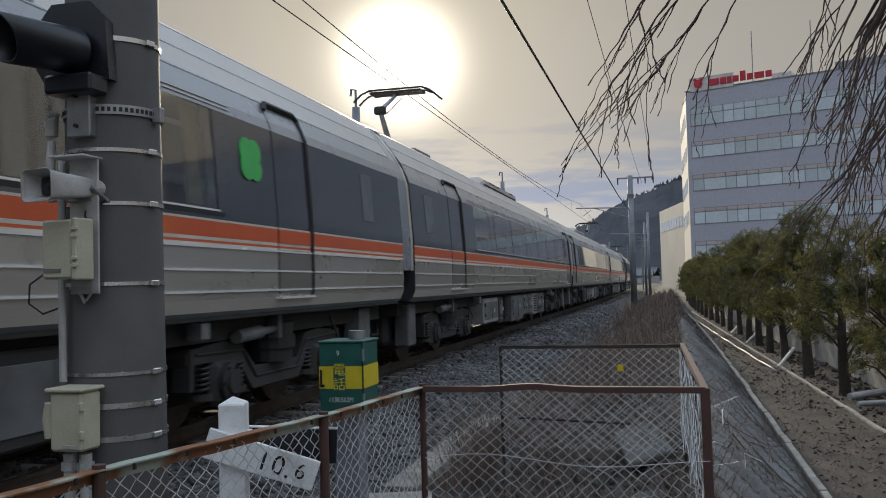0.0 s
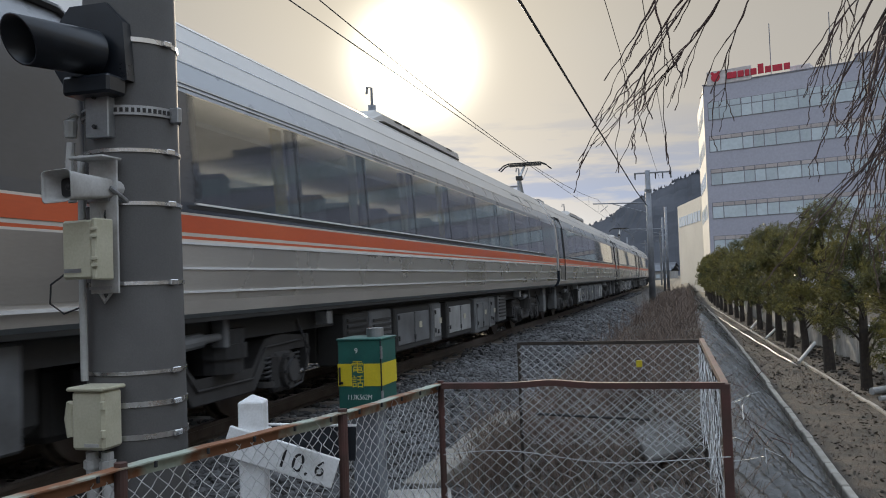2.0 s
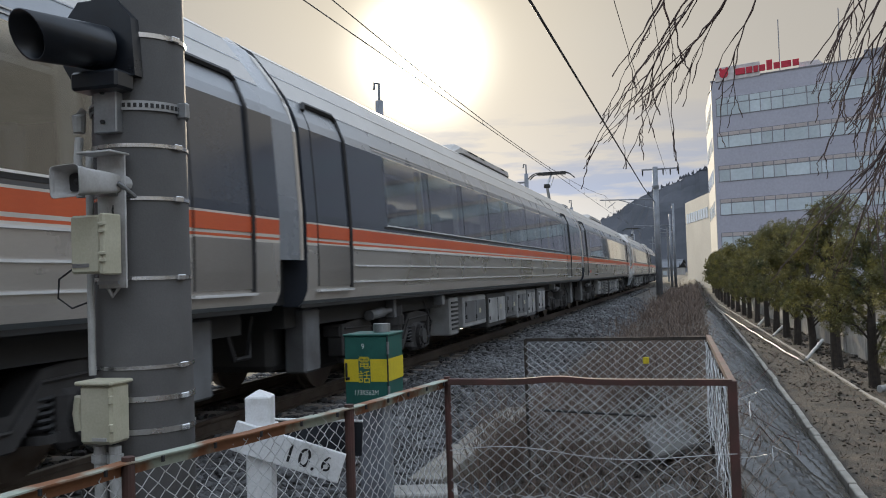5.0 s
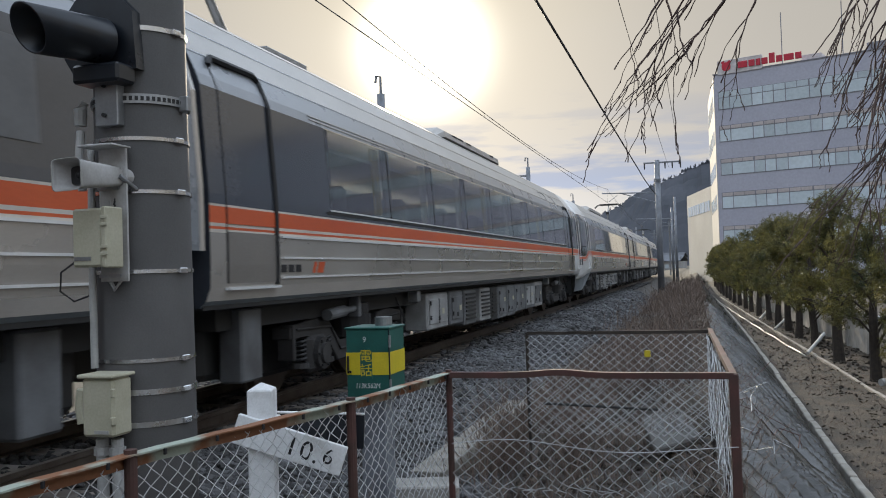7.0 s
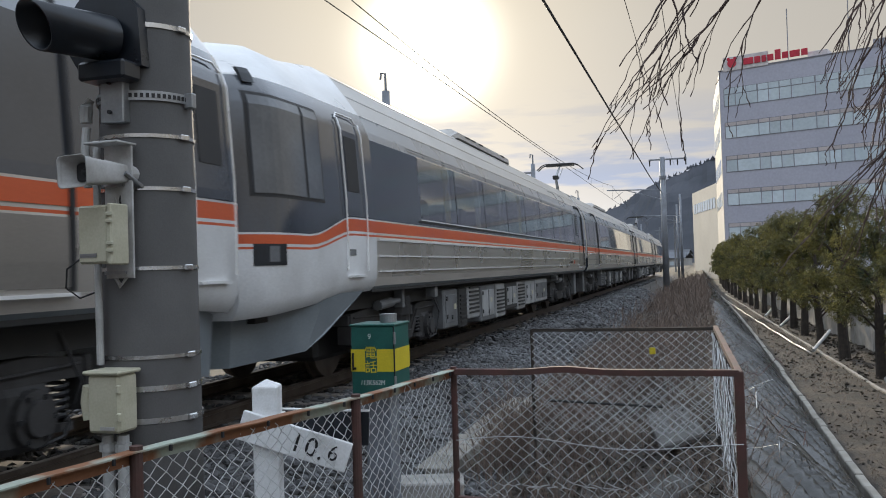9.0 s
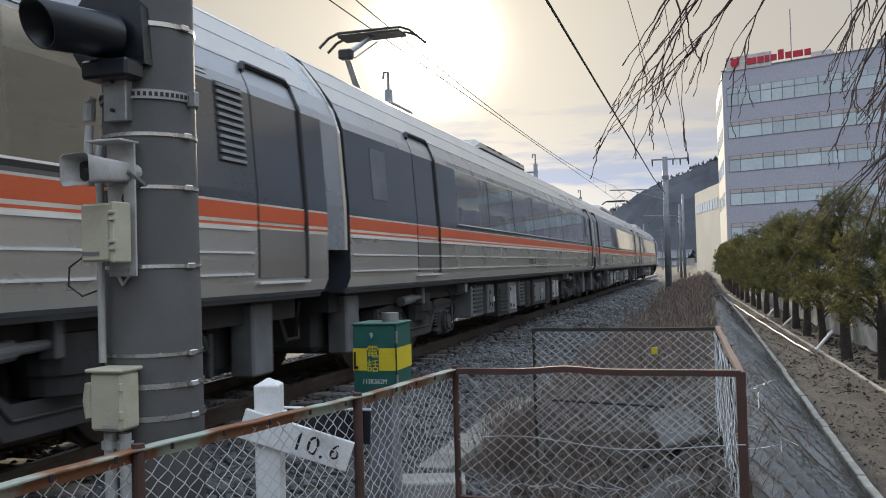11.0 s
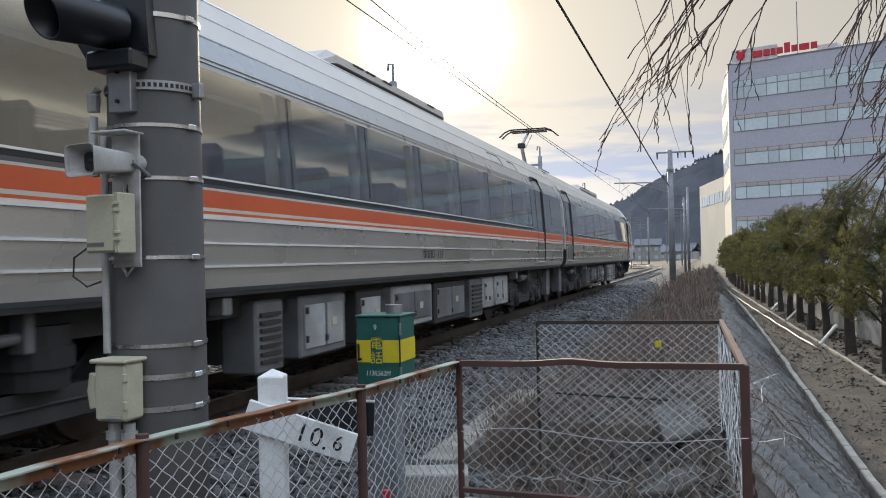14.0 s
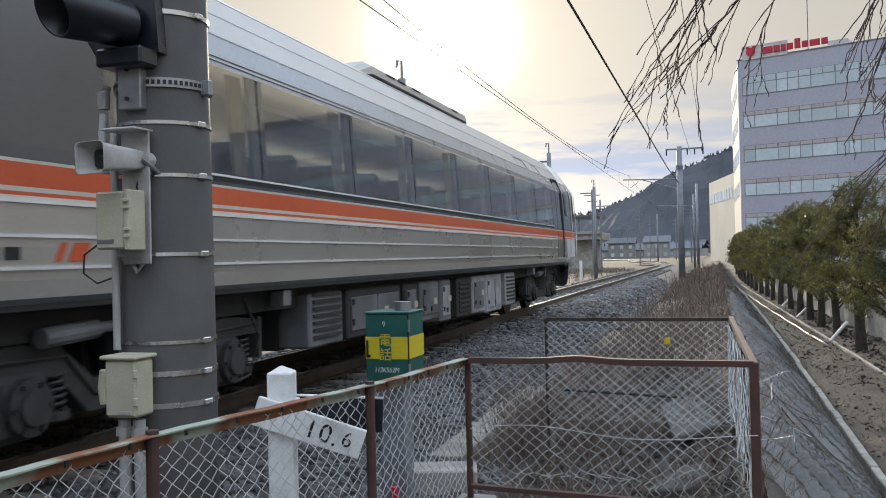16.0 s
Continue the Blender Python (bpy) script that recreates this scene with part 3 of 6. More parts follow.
def bogie(car, yc):
    """Welded frame with axle boxes, coil springs, air bellows, dampers and brake gear."""
    side_on = Euler((0, radians(90), 0)).to_matrix().to_4x4()
    part("drive_gear", box(boxed((-0.72, yc - 1.6, 0.22), (0.72, yc + 1.6, 0.74), 0.05), (-0.9, yc - 0.28, 0.5), (0.9, yc + 0.28, 0.97)), M_UNDER, car, "dark motors and brake gear")
    bg = part("bogie", boxed((-0.75, yc - 0.3, 0.45), (0.75, yc + 0.3, 0.78), 0.04), M_BOGIE, car, "dusty grey bogie")
    for sgn in (1, -1):
        x = sgn * 1.02
        bm = bmesh.new()
        prof = [(-1.62, 0.72), (-1.05, 0.78), (-0.72, 0.74), (-0.46, 0.50), (0.46, 0.50), (0.72, 0.74), (1.05, 0.78), (1.62, 0.72), (1.62, 0.60), (0.98, 0.62), (0.74, 0.56), (0.5, 0.30), (-0.5, 0.30), (-0.74, 0.56), (-0.98, 0.62), (-1.62, 0.60)]
        loft(bm, [[(x + e, yc + a, b) for a, b in prof] for e in (-0.10, 0.10)], caps=True)
        bmesh.ops.bevel(bm, geom=bm.edges[:], offset=0.012, segments=1, affect="EDGES")
        part("side_frame", bm, M_BOGIE, bg)
        for dy in (-1.05, 1.05):
            ax = part("axle_box", boxed((min(x, x + sgn * 0.14), yc + dy - 0.21, 0.24), (max(x, x + sgn * 0.14), yc + dy + 0.21, 0.62), 0.05), M_BOGIE, bg)
            bm = bmesh.new()
            for r0, r1, dx, dep in ((0.165, 0.16, 0.16, 0.06), (0.11, 0.10, 0.20, 0.04)):
                bmesh.ops.create_cone(bm, cap_ends=True, segments=22, radius1=r0, radius2=r1, depth=dep, matrix=Matrix.Translation((x + sgn * dx, yc + dy, 0.43)) @ side_on)
            part("cover", bm, M_BOGIE, ax, "round axle cover")
            for k in range(6):
                q = k * math.tau / 6
                part("bolt", boxed((-0.012, -0.014, -0.014), (0.012, 0.014, 0.014), 0, Matrix.Translation((x + sgn * 0.195, yc + dy + 0.135 * math.cos(q), 0.43 + 0.135 * math.sin(q)))), M_RUBBER, ax)
            bm = bmesh.new()
            for r, dep, dx in ((0.43, 0.10, 0.56), (0.46, 0.03, 0.50), (0.20, 0.18, 0.58)):
                bmesh.ops.create_cone(bm, cap_ends=True, segments=28, radius1=r, radius2=r, depth=dep, matrix=Matrix.Translation((sgn * dx, yc + dy, 0.43)) @ side_on)
            part("wheel", bm, M_RAIL, bg)
            for off in (-0.30, 0.30):
                turns = [(x + sgn * 0.05 + 0.07 * math.cos(k * 0.9), yc + dy + off + 0.07 * math.sin(k * 0.9), 0.36 + 0.006 * k) for k in range(40)]
                part("spring", tube(bmesh.new(), turns, 0.015, 5), M_RUBBER, bg)
                part("spring_seat", tubed([(x + sgn * 0.05, yc + dy + off, 0.31), (x + sgn * 0.05, yc + dy + off, 0.36)], 0.10, 12), M_BOGIE, bg)
            part("brake_caliper", boxed((sgn * 0.75 - 0.12, yc + dy * 0.52 - 0.16, 0.30), (sgn * 0.75 + 0.12, yc + dy * 0.52 + 0.16, 0.66), 0.03), M_UNDER, bg)
            part("lifting_lug", boxed((x - 0.05, yc + dy * 1.5 - 0.03, 0.40), (x + 0.12, yc + dy * 1.5 + 0.03, 0.74), 0.01), M_BOGIE, bg)
        for z, r in ((0.52, 0.24), (0.64, 0.27), (0.76, 0.25)):
            part("air_bellows", tubed([(x, yc, z), (x, yc, z + 0.12)], r, 18), M_RUBBER, bg)
        part("damper", tubed([(sgn * 1.22, yc - 1.0, 0.80), (sgn * 1.22, yc - 0.55, 0.82), (sgn * 1.22, yc - 0.55, 0.82), (sgn * 1.22, yc - 0.25, 0.83)], [0.06, 0.06, 0.035, 0.035], 12), M_UBOX, bg, "grey yaw damper")
        part("damper_bracket", boxed((sgn * 1.22 - 0.06, yc - 0.28, 0.74), (sgn * 1.22 + 0.06, yc - 0.2, 0.97), 0.01), M_UBOX, bg)
        part("air_pipe", tubed([(sgn * 1.13, yc - 1.5, 0.69), (sgn * 1.13, yc - 0.7, 0.67), (sgn * 1.13, yc - 0.45, 0.42), (sgn * 1.13, yc + 0.45, 0.42), (sgn * 1.13, yc + 0.7, 0.67), (sgn * 1.13, yc + 1.5, 0.69)], 0.012, 6), M_BOGIE, bg)
        part("brake_hose", tubed([(sgn * 1.15, yc + 1.3, 0.9), (sgn * 1.24, yc + 1.38, 0.6), (sgn * 1.22, yc + 1.25, 0.3), (sgn * 1.15, yc + 1.1, 0.25)], 0.013, 6), M_RUBBER, bg)


def underfloor(car, y0, y1, seed, cabs):
    rnd = random.Random(seed)
    part("underframe", boxed((-1.15, y0 - 5.2, 0.78), (1.15, y1 + 5.2, 0.98)), M_UNDER, car)
    part("equipment_core", boxed((-0.95, y0, 0.38), (0.95, y1, 0.9)), M_UNDER, car)
    y = y0
    while y < y1 - 0.7:
        w = rnd.choice((0.55, 0.8, 1.1, 1.6))
        w = min(w, y1 - y)
        bottom = rnd.choice((0.30, 0.34, 0.40))
        for sgn in (1, -1):
            xo, xi = sgn * 1.28, sgn * 0.95
            bm = boxed((min(xo, xi), y + 0.02, bottom), (max(xo, xi), y + w - 0.05, 0.90), 0.02)
            ub = part("equipment_box", bm, rnd.choice((M_UBOX, M_UBOX, M_UPALE, M_UNDER)), car, "grey underfloor equipment box")
            if sgn > 0:
                if w <= 0.8 and rnd.random() < 0.6:
                    for k in range(7):
                        z = bottom + 0.08 + k * 0.065
                        part("slat", boxed((1.28, y + 0.08, z), (1.30, y + w - 0.12, z + 0.03)), M_UNDER, ub)
                else:
                    part("cover", boxed((1.28, y + 0.10, bottom + 0.08), (1.294, y + w - 0.14, 0.82), 0.006), rnd.choice((M_UBOX, M_UBOX, M_UPALE)), ub)
                    for hz in (bottom + 0.14, 0.74):
                        part("hinge", boxed((1.29, y + 0.11, hz), (1.308, y + 0.15, hz + 0.06)), M_RUBBER, ub)
                    if w > 1:
                        part("rib", boxed((1.29, y + w * 0.5 - 0.015, bottom + 0.08), (1.302, y + w * 0.5 + 0.015, 0.82)), M_UBOX, ub)
                    part("rating_plate", boxed((1.292, y + w * 0.62, 0.60), (1.299, y + w * 0.62 + 0.12, 0.68)), M_BEIGE, ub)
                    part("latch", boxed((1.29, y + w * 0.5 - 0.03, bottom + 0.12), (1.305, y + w * 0.5 + 0.03, bottom + 0.18)), M_RUBBER, ub)
        y += w + rnd.choice((0.0, 0.05, 0.25))
    for lo, hi, cab_end in ((y0 - 5.1, y0 - 4.1, cabs[0]), (y1 + 4.1, y1 + 5.1, cabs[1])):
        if cab_end:
            continue
        part("tank", boxed((-0.95, lo, 0.36), (0.95, hi, 0.9), 0.06), M_UNDER, car)
        part("step_box", boxed((1.02, lo + 0.15, 0.34), (1.24, lo + 0.5, 0.95), 0.02), M_UBOX, car)
    for yy in (y0 - 0.5, y1 + 0.5):
        part("drain_box", boxed((1.2, yy - 0.06, 0.82), (1.34, yy + 0.06, 0.96), 0.01), M_GALV, car)


def roof_unit(car, yc):
    bm = bmesh.new()
    ring = [(-0.80, 3.48), (-0.78, 3.58), (-0.66, 3.65), (0.66, 3.65), (0.78, 3.58), (0.80, 3.48)]
    loft(bm, [[(x * 0.9, yc - 2.35, 3.45 + (z - 3.5) * 0.3) for x, z in ring], [(x, yc - 2.1, z) for x, z in ring], [(x, yc + 2.1, z) for x, z in ring],
              [(x * 0.9, yc + 2.35, 3.45 + (z - 3.5) * 0.3) for x, z in ring]], closed=True, caps=True)
    u = part("roof_unit", bm, M_ROOF, car, "grey roof air conditioner")
    for dy in (-1.6, -1.2, -0.6, 1.3):
        part("vent", boxed((0.76, yc + dy, 3.555), (0.795, yc + dy + 0.32, 3.575)), M_RUBBER, u)


def pantograph(car, yc):
    """Single arm collector, raised to the contact wire."""
    pg = part("pantograph", boxed((-0.5, yc - 0.5, 3.60), (0.5, yc + 0.5, 3.66), 0.01), M_GALV, car, "raised single arm pantograph")
    for x in (-0.45, 0.45):
        for y in (-0.45, 0.45):
            part("insulator", tubed([(x, yc + y, 3.5), (x, yc + y, 3.62)], 0.05, 10), M_CONC, pg)
    knee, head = Vector((0, yc - 0.95, 4.28)), Vector((0, yc + 0.12, 4.80))
    part("lower_arm", tubed([(0, yc - 0.3, 3.62), knee], [0.06, 0.045], 8), M_GALV, pg)
    part("upper_arm", tubed([knee, head], [0.045, 0.03], 8), M_GALV, pg)
    part("upper_rod", tubed([knee + Vector((0.1, 0.08, -0.04)), head + Vector((0.1, -0.05, -0.1))], 0.012, 6), M_GALV, pg)
    part("knee", boxed(knee - Vector((0.1, 0.07, 0.07)), knee + Vector((0.1, 0.07, 0.07)), 0.02), M_CABLE, pg)
    for dy in (-0.16, 0.16):
        part("collector_head", tubed([(-0.82, yc + 0.12 + dy, 4.66), (-0.66, yc + 0.12 + dy, 4.80), (-0.5, yc + 0.12 + dy, 4.86), (0.5, yc + 0.12 + dy, 4.86), (0.66, yc + 0.12 + dy, 4.80), (0.82, yc + 0.12 + dy, 4.66)], 0.022, 6), M_CABLE, pg)
    part("head_frame", boxed((-0.5, yc - 0.06, 4.79), (0.5, yc + 0.3, 4.83)), M_CABLE, pg)


def gangway(car, y):
    """Bellows at the far end of a car and the black damper below."""
    bm = bmesh.new()
    ring = [(-1.22, 1.0), (-1.25, 2.75), (-0.95, 3.25), (0.95, 3.25), (1.25, 2.75), (1.22, 1.0)]
    loft(bm, [[(x * k, y + dy, z) for x, z in ring] for dy, k in ((-0.05, 1), (0.06, 0.96), (0.12, 1), (0.2, 0.96), (0.26, 1), (0.34, 0.96), (0.40, 1), (0.55, 1))])
    part("gangway_bellows", bm, M_RUBBER, car, "black rubber gangway bellows")
    for sgn in (1, -1):
        bm = side_slab(y + 0.01, y + 0.46, 1.40, 3.46, -0.022, 0.03)
        if sgn < 0:
            bmesh.ops.scale(bm, vec=(-1, 1, 1), verts=bm.verts[:])
        part("end_fairing", bm, M_CANT, car, "grey end fairing")
        pts = [(sgn * (HALF - inset(z) - 0.02), y + 0.46, z) for z in np.linspace(1.40, 3.46, 10)]
        part("fairing_edge", tubed(pts, 0.022, 8), M_STEEL, car)
    part("coupler", boxed((-0.2, y - 0.4, 0.7), (0.2, y + 0.8, 0.95), 0.03), M_BOGIE, car)
    part("jumper_hose", tubed([(0.9, y, 0.9), (0.95, y + 0.1, 0.55), (0.95, y + 0.35, 0.55), (0.9, y + 0.5, 0.9)], 0.03, 6), M_RUBBER, car)


def taper(along, L):
    """How far the cab has narrowed in plan, so many metres out from the body's end."""
    if L > 2:
        return 1 - 0.05 * max(0, (along - 1.2) / (L - 1.2)) ** 2 - 0.13 * max(0, (along - L + 0.45) / 0.45) ** 2.2
    return 1 - 0.03 * max(0, (along - 0.8) / 0.7) ** 2 - 0.09 * max(0, (along - L + 0.25) / 0.25) ** 2


def cab(car, y_in, y_tip, sgn_door):
    """A cab end between the body's end y_in and the nose's tip y_tip, white below and over the top, dark glass between."""
    d = 1 if y_tip > y_in else -1
    L = abs(y_tip - y_in)
    slots = (M_WHITE, M_BAND, M_RED, M_WHITE, M_SKIRT)
    rings, prof = [], None
    steps = [0.0, 0.06, 0.12, 0.18, 0.25, 0.3, 0.35, 0.45, 0.52, 0.6, 0.66, 0.72, 0.77, 0.82, 0.86, 0.9, 0.93, 0.96, 0.98, 1.0]
    for f in steps:
        ring = []
        for k, (u, z) in enumerate(PROFILE):
            # the front closes towards its middle and rakes back above the windscreen
            w = (HALF - u) * taper(f * L, L)
            rake = ((0.20 if L > 2 else 0.16) * max(0, (z - 2.7) / 0.9) ** 1.5 + 0.10 * max(0, 1.3 - z)) * max(0, (f - 0.5) / 0.5) ** 1.2
            out = f * L - L
            q = 0.20 * min(1, f * L / 0.9) + 0.66 * max(0, (out + 0.95) / 0.95) ** 1.35 if L > 2 else 0.20 * max(0, (out + 0.4) / 0.4) ** 2
            drop = max(0, z - 2.85) * q
            bow = min(1, max(0, (out + 1.85) / 1.0))
            low = 0.20 if z > 1.72 else 0.155
            dip = (low * bow * bow * (3 - 2 * bow) * (1.5 < z < 1.76) + 0.16 * max(0, (f - 0.15) / 0.85) * (z < 1.2)) if L > 2 else 0.12 * max(0, f - 0.3) * (z < 1.2)
            ring.append((w, y_in + d * (f * L - rake), z - drop - dip))
        rings.append(ring)
    look_of = [0, 0, 0, 0, 0, 2, 0, 2, 0, 1, 1, 1, 1, 0, 0, 0, 0, 0]
    for sgn in (1, -1):
        bm = bmesh.new()
        loft(bm, [[(sgn * x, y, z) for x, y, z in r] for r in rings], closed=False, mats=look_of)
        part("cab_side", bm, slots, car, "white cab with dark window band", smooth=True)
    last = rings[-1]
    bm = bmesh.new()
    for k in range(len(last) - 1):
        (x0, y0, z0), (x1, y1, z1) = last[k], last[k + 1]
        q = [bm.verts.new(v) for v in ((x0, y0, z0), (-x0, y0, z0), (-x1, y1, z1), (x1, y1, z1))]
        f = bm.faces.new(q)
        f.material_index = look_of[k]
    bmesh.ops.remove_doubles(bm, verts=bm.verts[:], dist=0.0005)
    part("cab_front", bm, slots, car, "cab front with dark windscreen")
    # snow skirt below
    bm = bmesh.new()
    for sgn in (1,):
        nk = 0.88 if L > 2 else 1.0
        ringa = [(HALF - 0.02, y_in + d * 0.15 * L, 1.0), (HALF - 0.06, y_in + d * 0.5 * L, 0.99), ((HALF - 0.30) * nk, y_in + d * 0.92 * L, 0.90), (0.75, y_in + d * (L + 0.02), 0.97)]
        ringb = [(HALF - 0.12, y_in + d * 0.45 * L, 0.62), (HALF - 0.18, y_in + d * 0.58 * L, 0.48), ((HALF - 0.34) * nk, y_in + d * 0.92 * L, 0.42), (0.7, y_in + d * (L - 0.05), 0.42)]
        allr = [ringa + [(-x, y, z) for x, y, z in ringa[::-1]], ringb + [(-x, y, z) for x, y, z in ringb[::-1]]]
        loft(bm, allr, closed=False)
    part("snow_skirt", bm, M_SKIRT, car, "blue grey snow skirt")
    # cab side window, door with chrome rails, lamp
    for sgn in (1,):
        ydoor = y_in + d * sgn_door
        dr = part("cab_door", side_slab(ydoor - 0.25, ydoor + 0.25, 1.75, 2.72, 0.006, 0.02), M_BAND, car, "narrow cab door")
        part("cab_door_window", side_slab(ydoor - 0.15, ydoor + 0.15, 2.0, 2.55, 0.012, 0.012), M_RUBBER, dr)
        for dy in (-0.27, 0.27):
            part("grab_rail", tubed([(HALF - inset(z) + 0.03, ydoor + dy, z) for z in (1.2, 1.5, 1.9, 2.3, 2.6, 2.72)], 0.009, 6), M_BEAD, dr, "chrome grab rail")
        part("door_top", tubed([(HALF - inset(2.74) + 0.02, ydoor - 0.27, 2.72), (HALF - inset(2.78) + 0.02, ydoor - 0.2, 2.78), (HALF - inset(2.78) + 0.02, ydoor + 0.2, 2.78), (HALF - inset(2.74) + 0.02, ydoor + 0.27, 2.72)], 0.009, 6), M_BEAD, dr)
        part("step", boxed((HALF - 0.02, ydoor - 0.2, 1.14), (HALF + 0.03, ydoor + 0.2, 1.16)), M_BEAD, dr)


def cab_glass(car, tip, d):
    """Side windows, lamp and vent of the longer cab; tip: its nose, d: which way it points."""
    bend = lambda y: taper(2.5 - abs(y - tip), 2.5)
    for a, b in ((0.12, 0.80), (0.85, 1.14)):
        lo, hi = sorted((tip - d * a, tip - d * b))
        fr = part("cab_window_frame", side_slab(lo - 0.03, hi + 0.03, 1.84, 2.72, 0.004, 0.02, bend), M_RUBBER, car)
        part("cab_window", side_slab(lo, hi, 1.87, 2.69, 0.010, 0.02, bend), M_CABGLASS, fr, "grey cab side window")
    lo, hi = sorted((tip - d * 0.10, tip - d * 0.42))
    hl = part("headlight", side_slab(lo, hi, 1.27, 1.45, 0.008, 0.02, bend), M_BLACK, car, "black angular headlight")
    lo2, hi2 = sorted((tip - d * 0.22, tip - d * 0.32))
    part("lens", side_slab(lo2, hi2, 1.30, 1.43, 0.012, 0.02, bend), M_CABGLASS, hl)
    lo, hi = sorted((tip - d * 0.14, tip - d * 0.24))
    part("marker_lamp", side_slab(lo, hi, 2.80, 2.93, 0.012, 0.03, bend), M_BLACK, car, "dark marker lamp above the windscreen")
    lo, hi = sorted((tip - d * 1.75, tip - d * 1.9))
    part("side_vent", side_slab(lo, hi, 1.36, 1.42, 0.006, 0.02), M_UBOX, car)


def build_car(near, far, length, logo=False, panto=0.0, number="", seed=1):
    """near, far: what stands at the car's two ends: 'close', 'wide', 'blank' doors, or 'cab'."""
    car = empty("train_car")
    h = length / 2
    y0 = -h + (2.5 if near == "cab" else 0.27)
    y1 = h - (1.5 if far == "cab" else 0.27)
    a = {"close": -h + 2.45, "wide": -h + 4.3, "blank": -h + 2.45, "cab": -h + 4.1}[near]
    b = {"close": h - 2.5, "wide": h - 4.0, "blank": h - 2.3, "cab": h - 3.2}[far]
    b -= 1.1 if logo else 0
    car_body(car, y0, y1, (a, b), near == "cab", far == "cab", (1.12 if near == "close" else 0.05, {"close": 1.42, "cab": 1.30}.get(far, 0.05)))
    car_windows(car, a, b)
    if near == "close":
        car_door(car, -h + 0.5, -h + 1.3)
    elif near == "wide":
        car_door(car, -h + 2.4, -h + 3.3)
        part("small_window", side_slab(-h + 0.95, -h + 1.4, 1.95, 2.5, 0.006, 0.02), M_CABGLASS, car)
    else:
        cab(car, y0, -h, 0.60)
        cab_glass(car, -h, -1)
    if far == "close":
        car_door(car, h - 1.6, h - 0.74)
        louver(car, h - 2.13, h - 1.73, 2.02, 2.62)
    elif far == "wide":
        car_door(car, h - (4.05 if logo else 3.5), h - (3.3 if logo else 2.75))
        part("small_window", side_slab(h - 1.75, h - 1.4, 1.95, 2.5, 0.006, 0.02), M_CABGLASS, car)
    elif far == "cab":
        car_door(car, h - 2.72, h - 2.05)
        louver(car, h - 1.66, h - 1.34, 2.1, 2.62)
        cab(car, y1, h, 0.92)
    if far != "cab":
        gangway(car, h - 0.27)
    # small step hatches in the roof edge by the windows
    for y, w in ((b - 1.0, 0.42), (b - 2.6, 0.75)):
        rh = part("roof_hatch", side_slab(y, y + w, 2.90, 3.05, 0.006, 0.02), M_ROOF, car)
        part("hatch_seal", tubed([(HALF - inset(z) + 0.006, yy, z) for yy, z in ((y - 0.02, 3.05), (y + w - 0.05, 3.06), (y + w + 0.02, 3.02), (y + w + 0.02, 2.90))], 0.010, 6), M_RUBBER, rh)
    bogie(car, -h + 4.1 if near == "cab" else -6.9)
    bogie(car, h - 3.1 if far == "cab" else 6.9)
    underfloor(car, -4.7, 4.7, seed, (near == "cab", far == "cab"))
    roof_unit(car, 0.3)
    if panto:
        pantograph(car, -h + panto)
    if logo:
        bm = bmesh.new()
        pts = [((0.150 + 0.045 * abs(math.sin(2 * q))) * math.cos(q) * 1.25, (0.17 + 0.05 * abs(math.sin(2 * q))) * math.sin(q) * 1.15) for q in np.linspace(0, math.tau, 40, endpoint=False)]
        loft(bm, [[(HALF - inset(2.25 + b2) + e, h - 4.50 + a2 * 0.9, 2.29 + b2 * 0.82) for a2, b2 in pts] for e in (0.002, 0.008)], caps=True)
        part("green_mark", bm, M_GREEN_MARK, car, "green first class mark")
    if far == "cab" or near == "cab":
        yy = -h + 2.0 if far == "cab" else 7.4
        for dy, w, sh in ((0.0, 0.05, 0.05), (0.10, 0.13, 0.05)):
            bm = bmesh.new()
            pts = [(dy, 1.225), (dy + w, 1.225), (dy + w + sh, 1.325), (dy + sh, 1.325)]
            loft(bm, [[(HALF + e, yy + a2, b2) for a2, b2 in pts] for e in (0.001, 0.005)], caps=True)
            part("company_mark", bm, M_RED, car, "orange company mark shape")
        for k in range(3):
            part("small_caption", boxed((HALF, yy - 0.62 + 0.14 * k, 1.235), (HALF + 0.004, yy - 0.52 + 0.14 * k, 1.30)), M_INK, car)
    if number:
        for i, ch in enumerate(number):
            at = -0.42 + 0.096 * (i - (len(number) - 1) / 2)
            lettering(ch, 0.15, M_INK, "fleet_character", car, Matrix.Translation((HALF + 0.006, at, 1.275)) @ Euler((radians(90), 0, radians(90))).to_matrix().to_4x4(), "black fleet character", 0.25, 0.95)
    return tagged(car, "silver express railcar with orange stripe and dark window band", "train", group="cars of the passing train")


CARS = []


def place(spec, start, length, **kw):
    car = build_car(*spec, length, **kw)
    CARS.append((car, start + length / 2))


place(("close", "cab"), 1.0, 20.1, panto=3.15, seed=1)
place(("close", "wide"), 21.1, 20.6, number="サハ383-111", seed=2)
place(("wide", "close"), 41.7, 20.6, number="モハ383-11", panto=4.75, seed=3)
place(("cab", "close"), 62.3, 20.52, seed=4)
place(("close", "cab"), 83.03, 21.47, panto=3.6, seed=5)
place(("close", "wide"), 104.5, 20.6, seed=6)
place(("close", "close"), 125.1, 20.6, panto=3.6, seed=7)
place(("close", "blank"), 145.7, 20.6, seed=8)
place(("wide", "close"), 166.3, 20.6, panto=4.3, seed=9)
place(("close", "wide"), 186.9, 20.6, logo=True, seed=10)


# ---- crossing pole with its lamp, horn and boxes ----
PX, PY = -2.08, 2.985


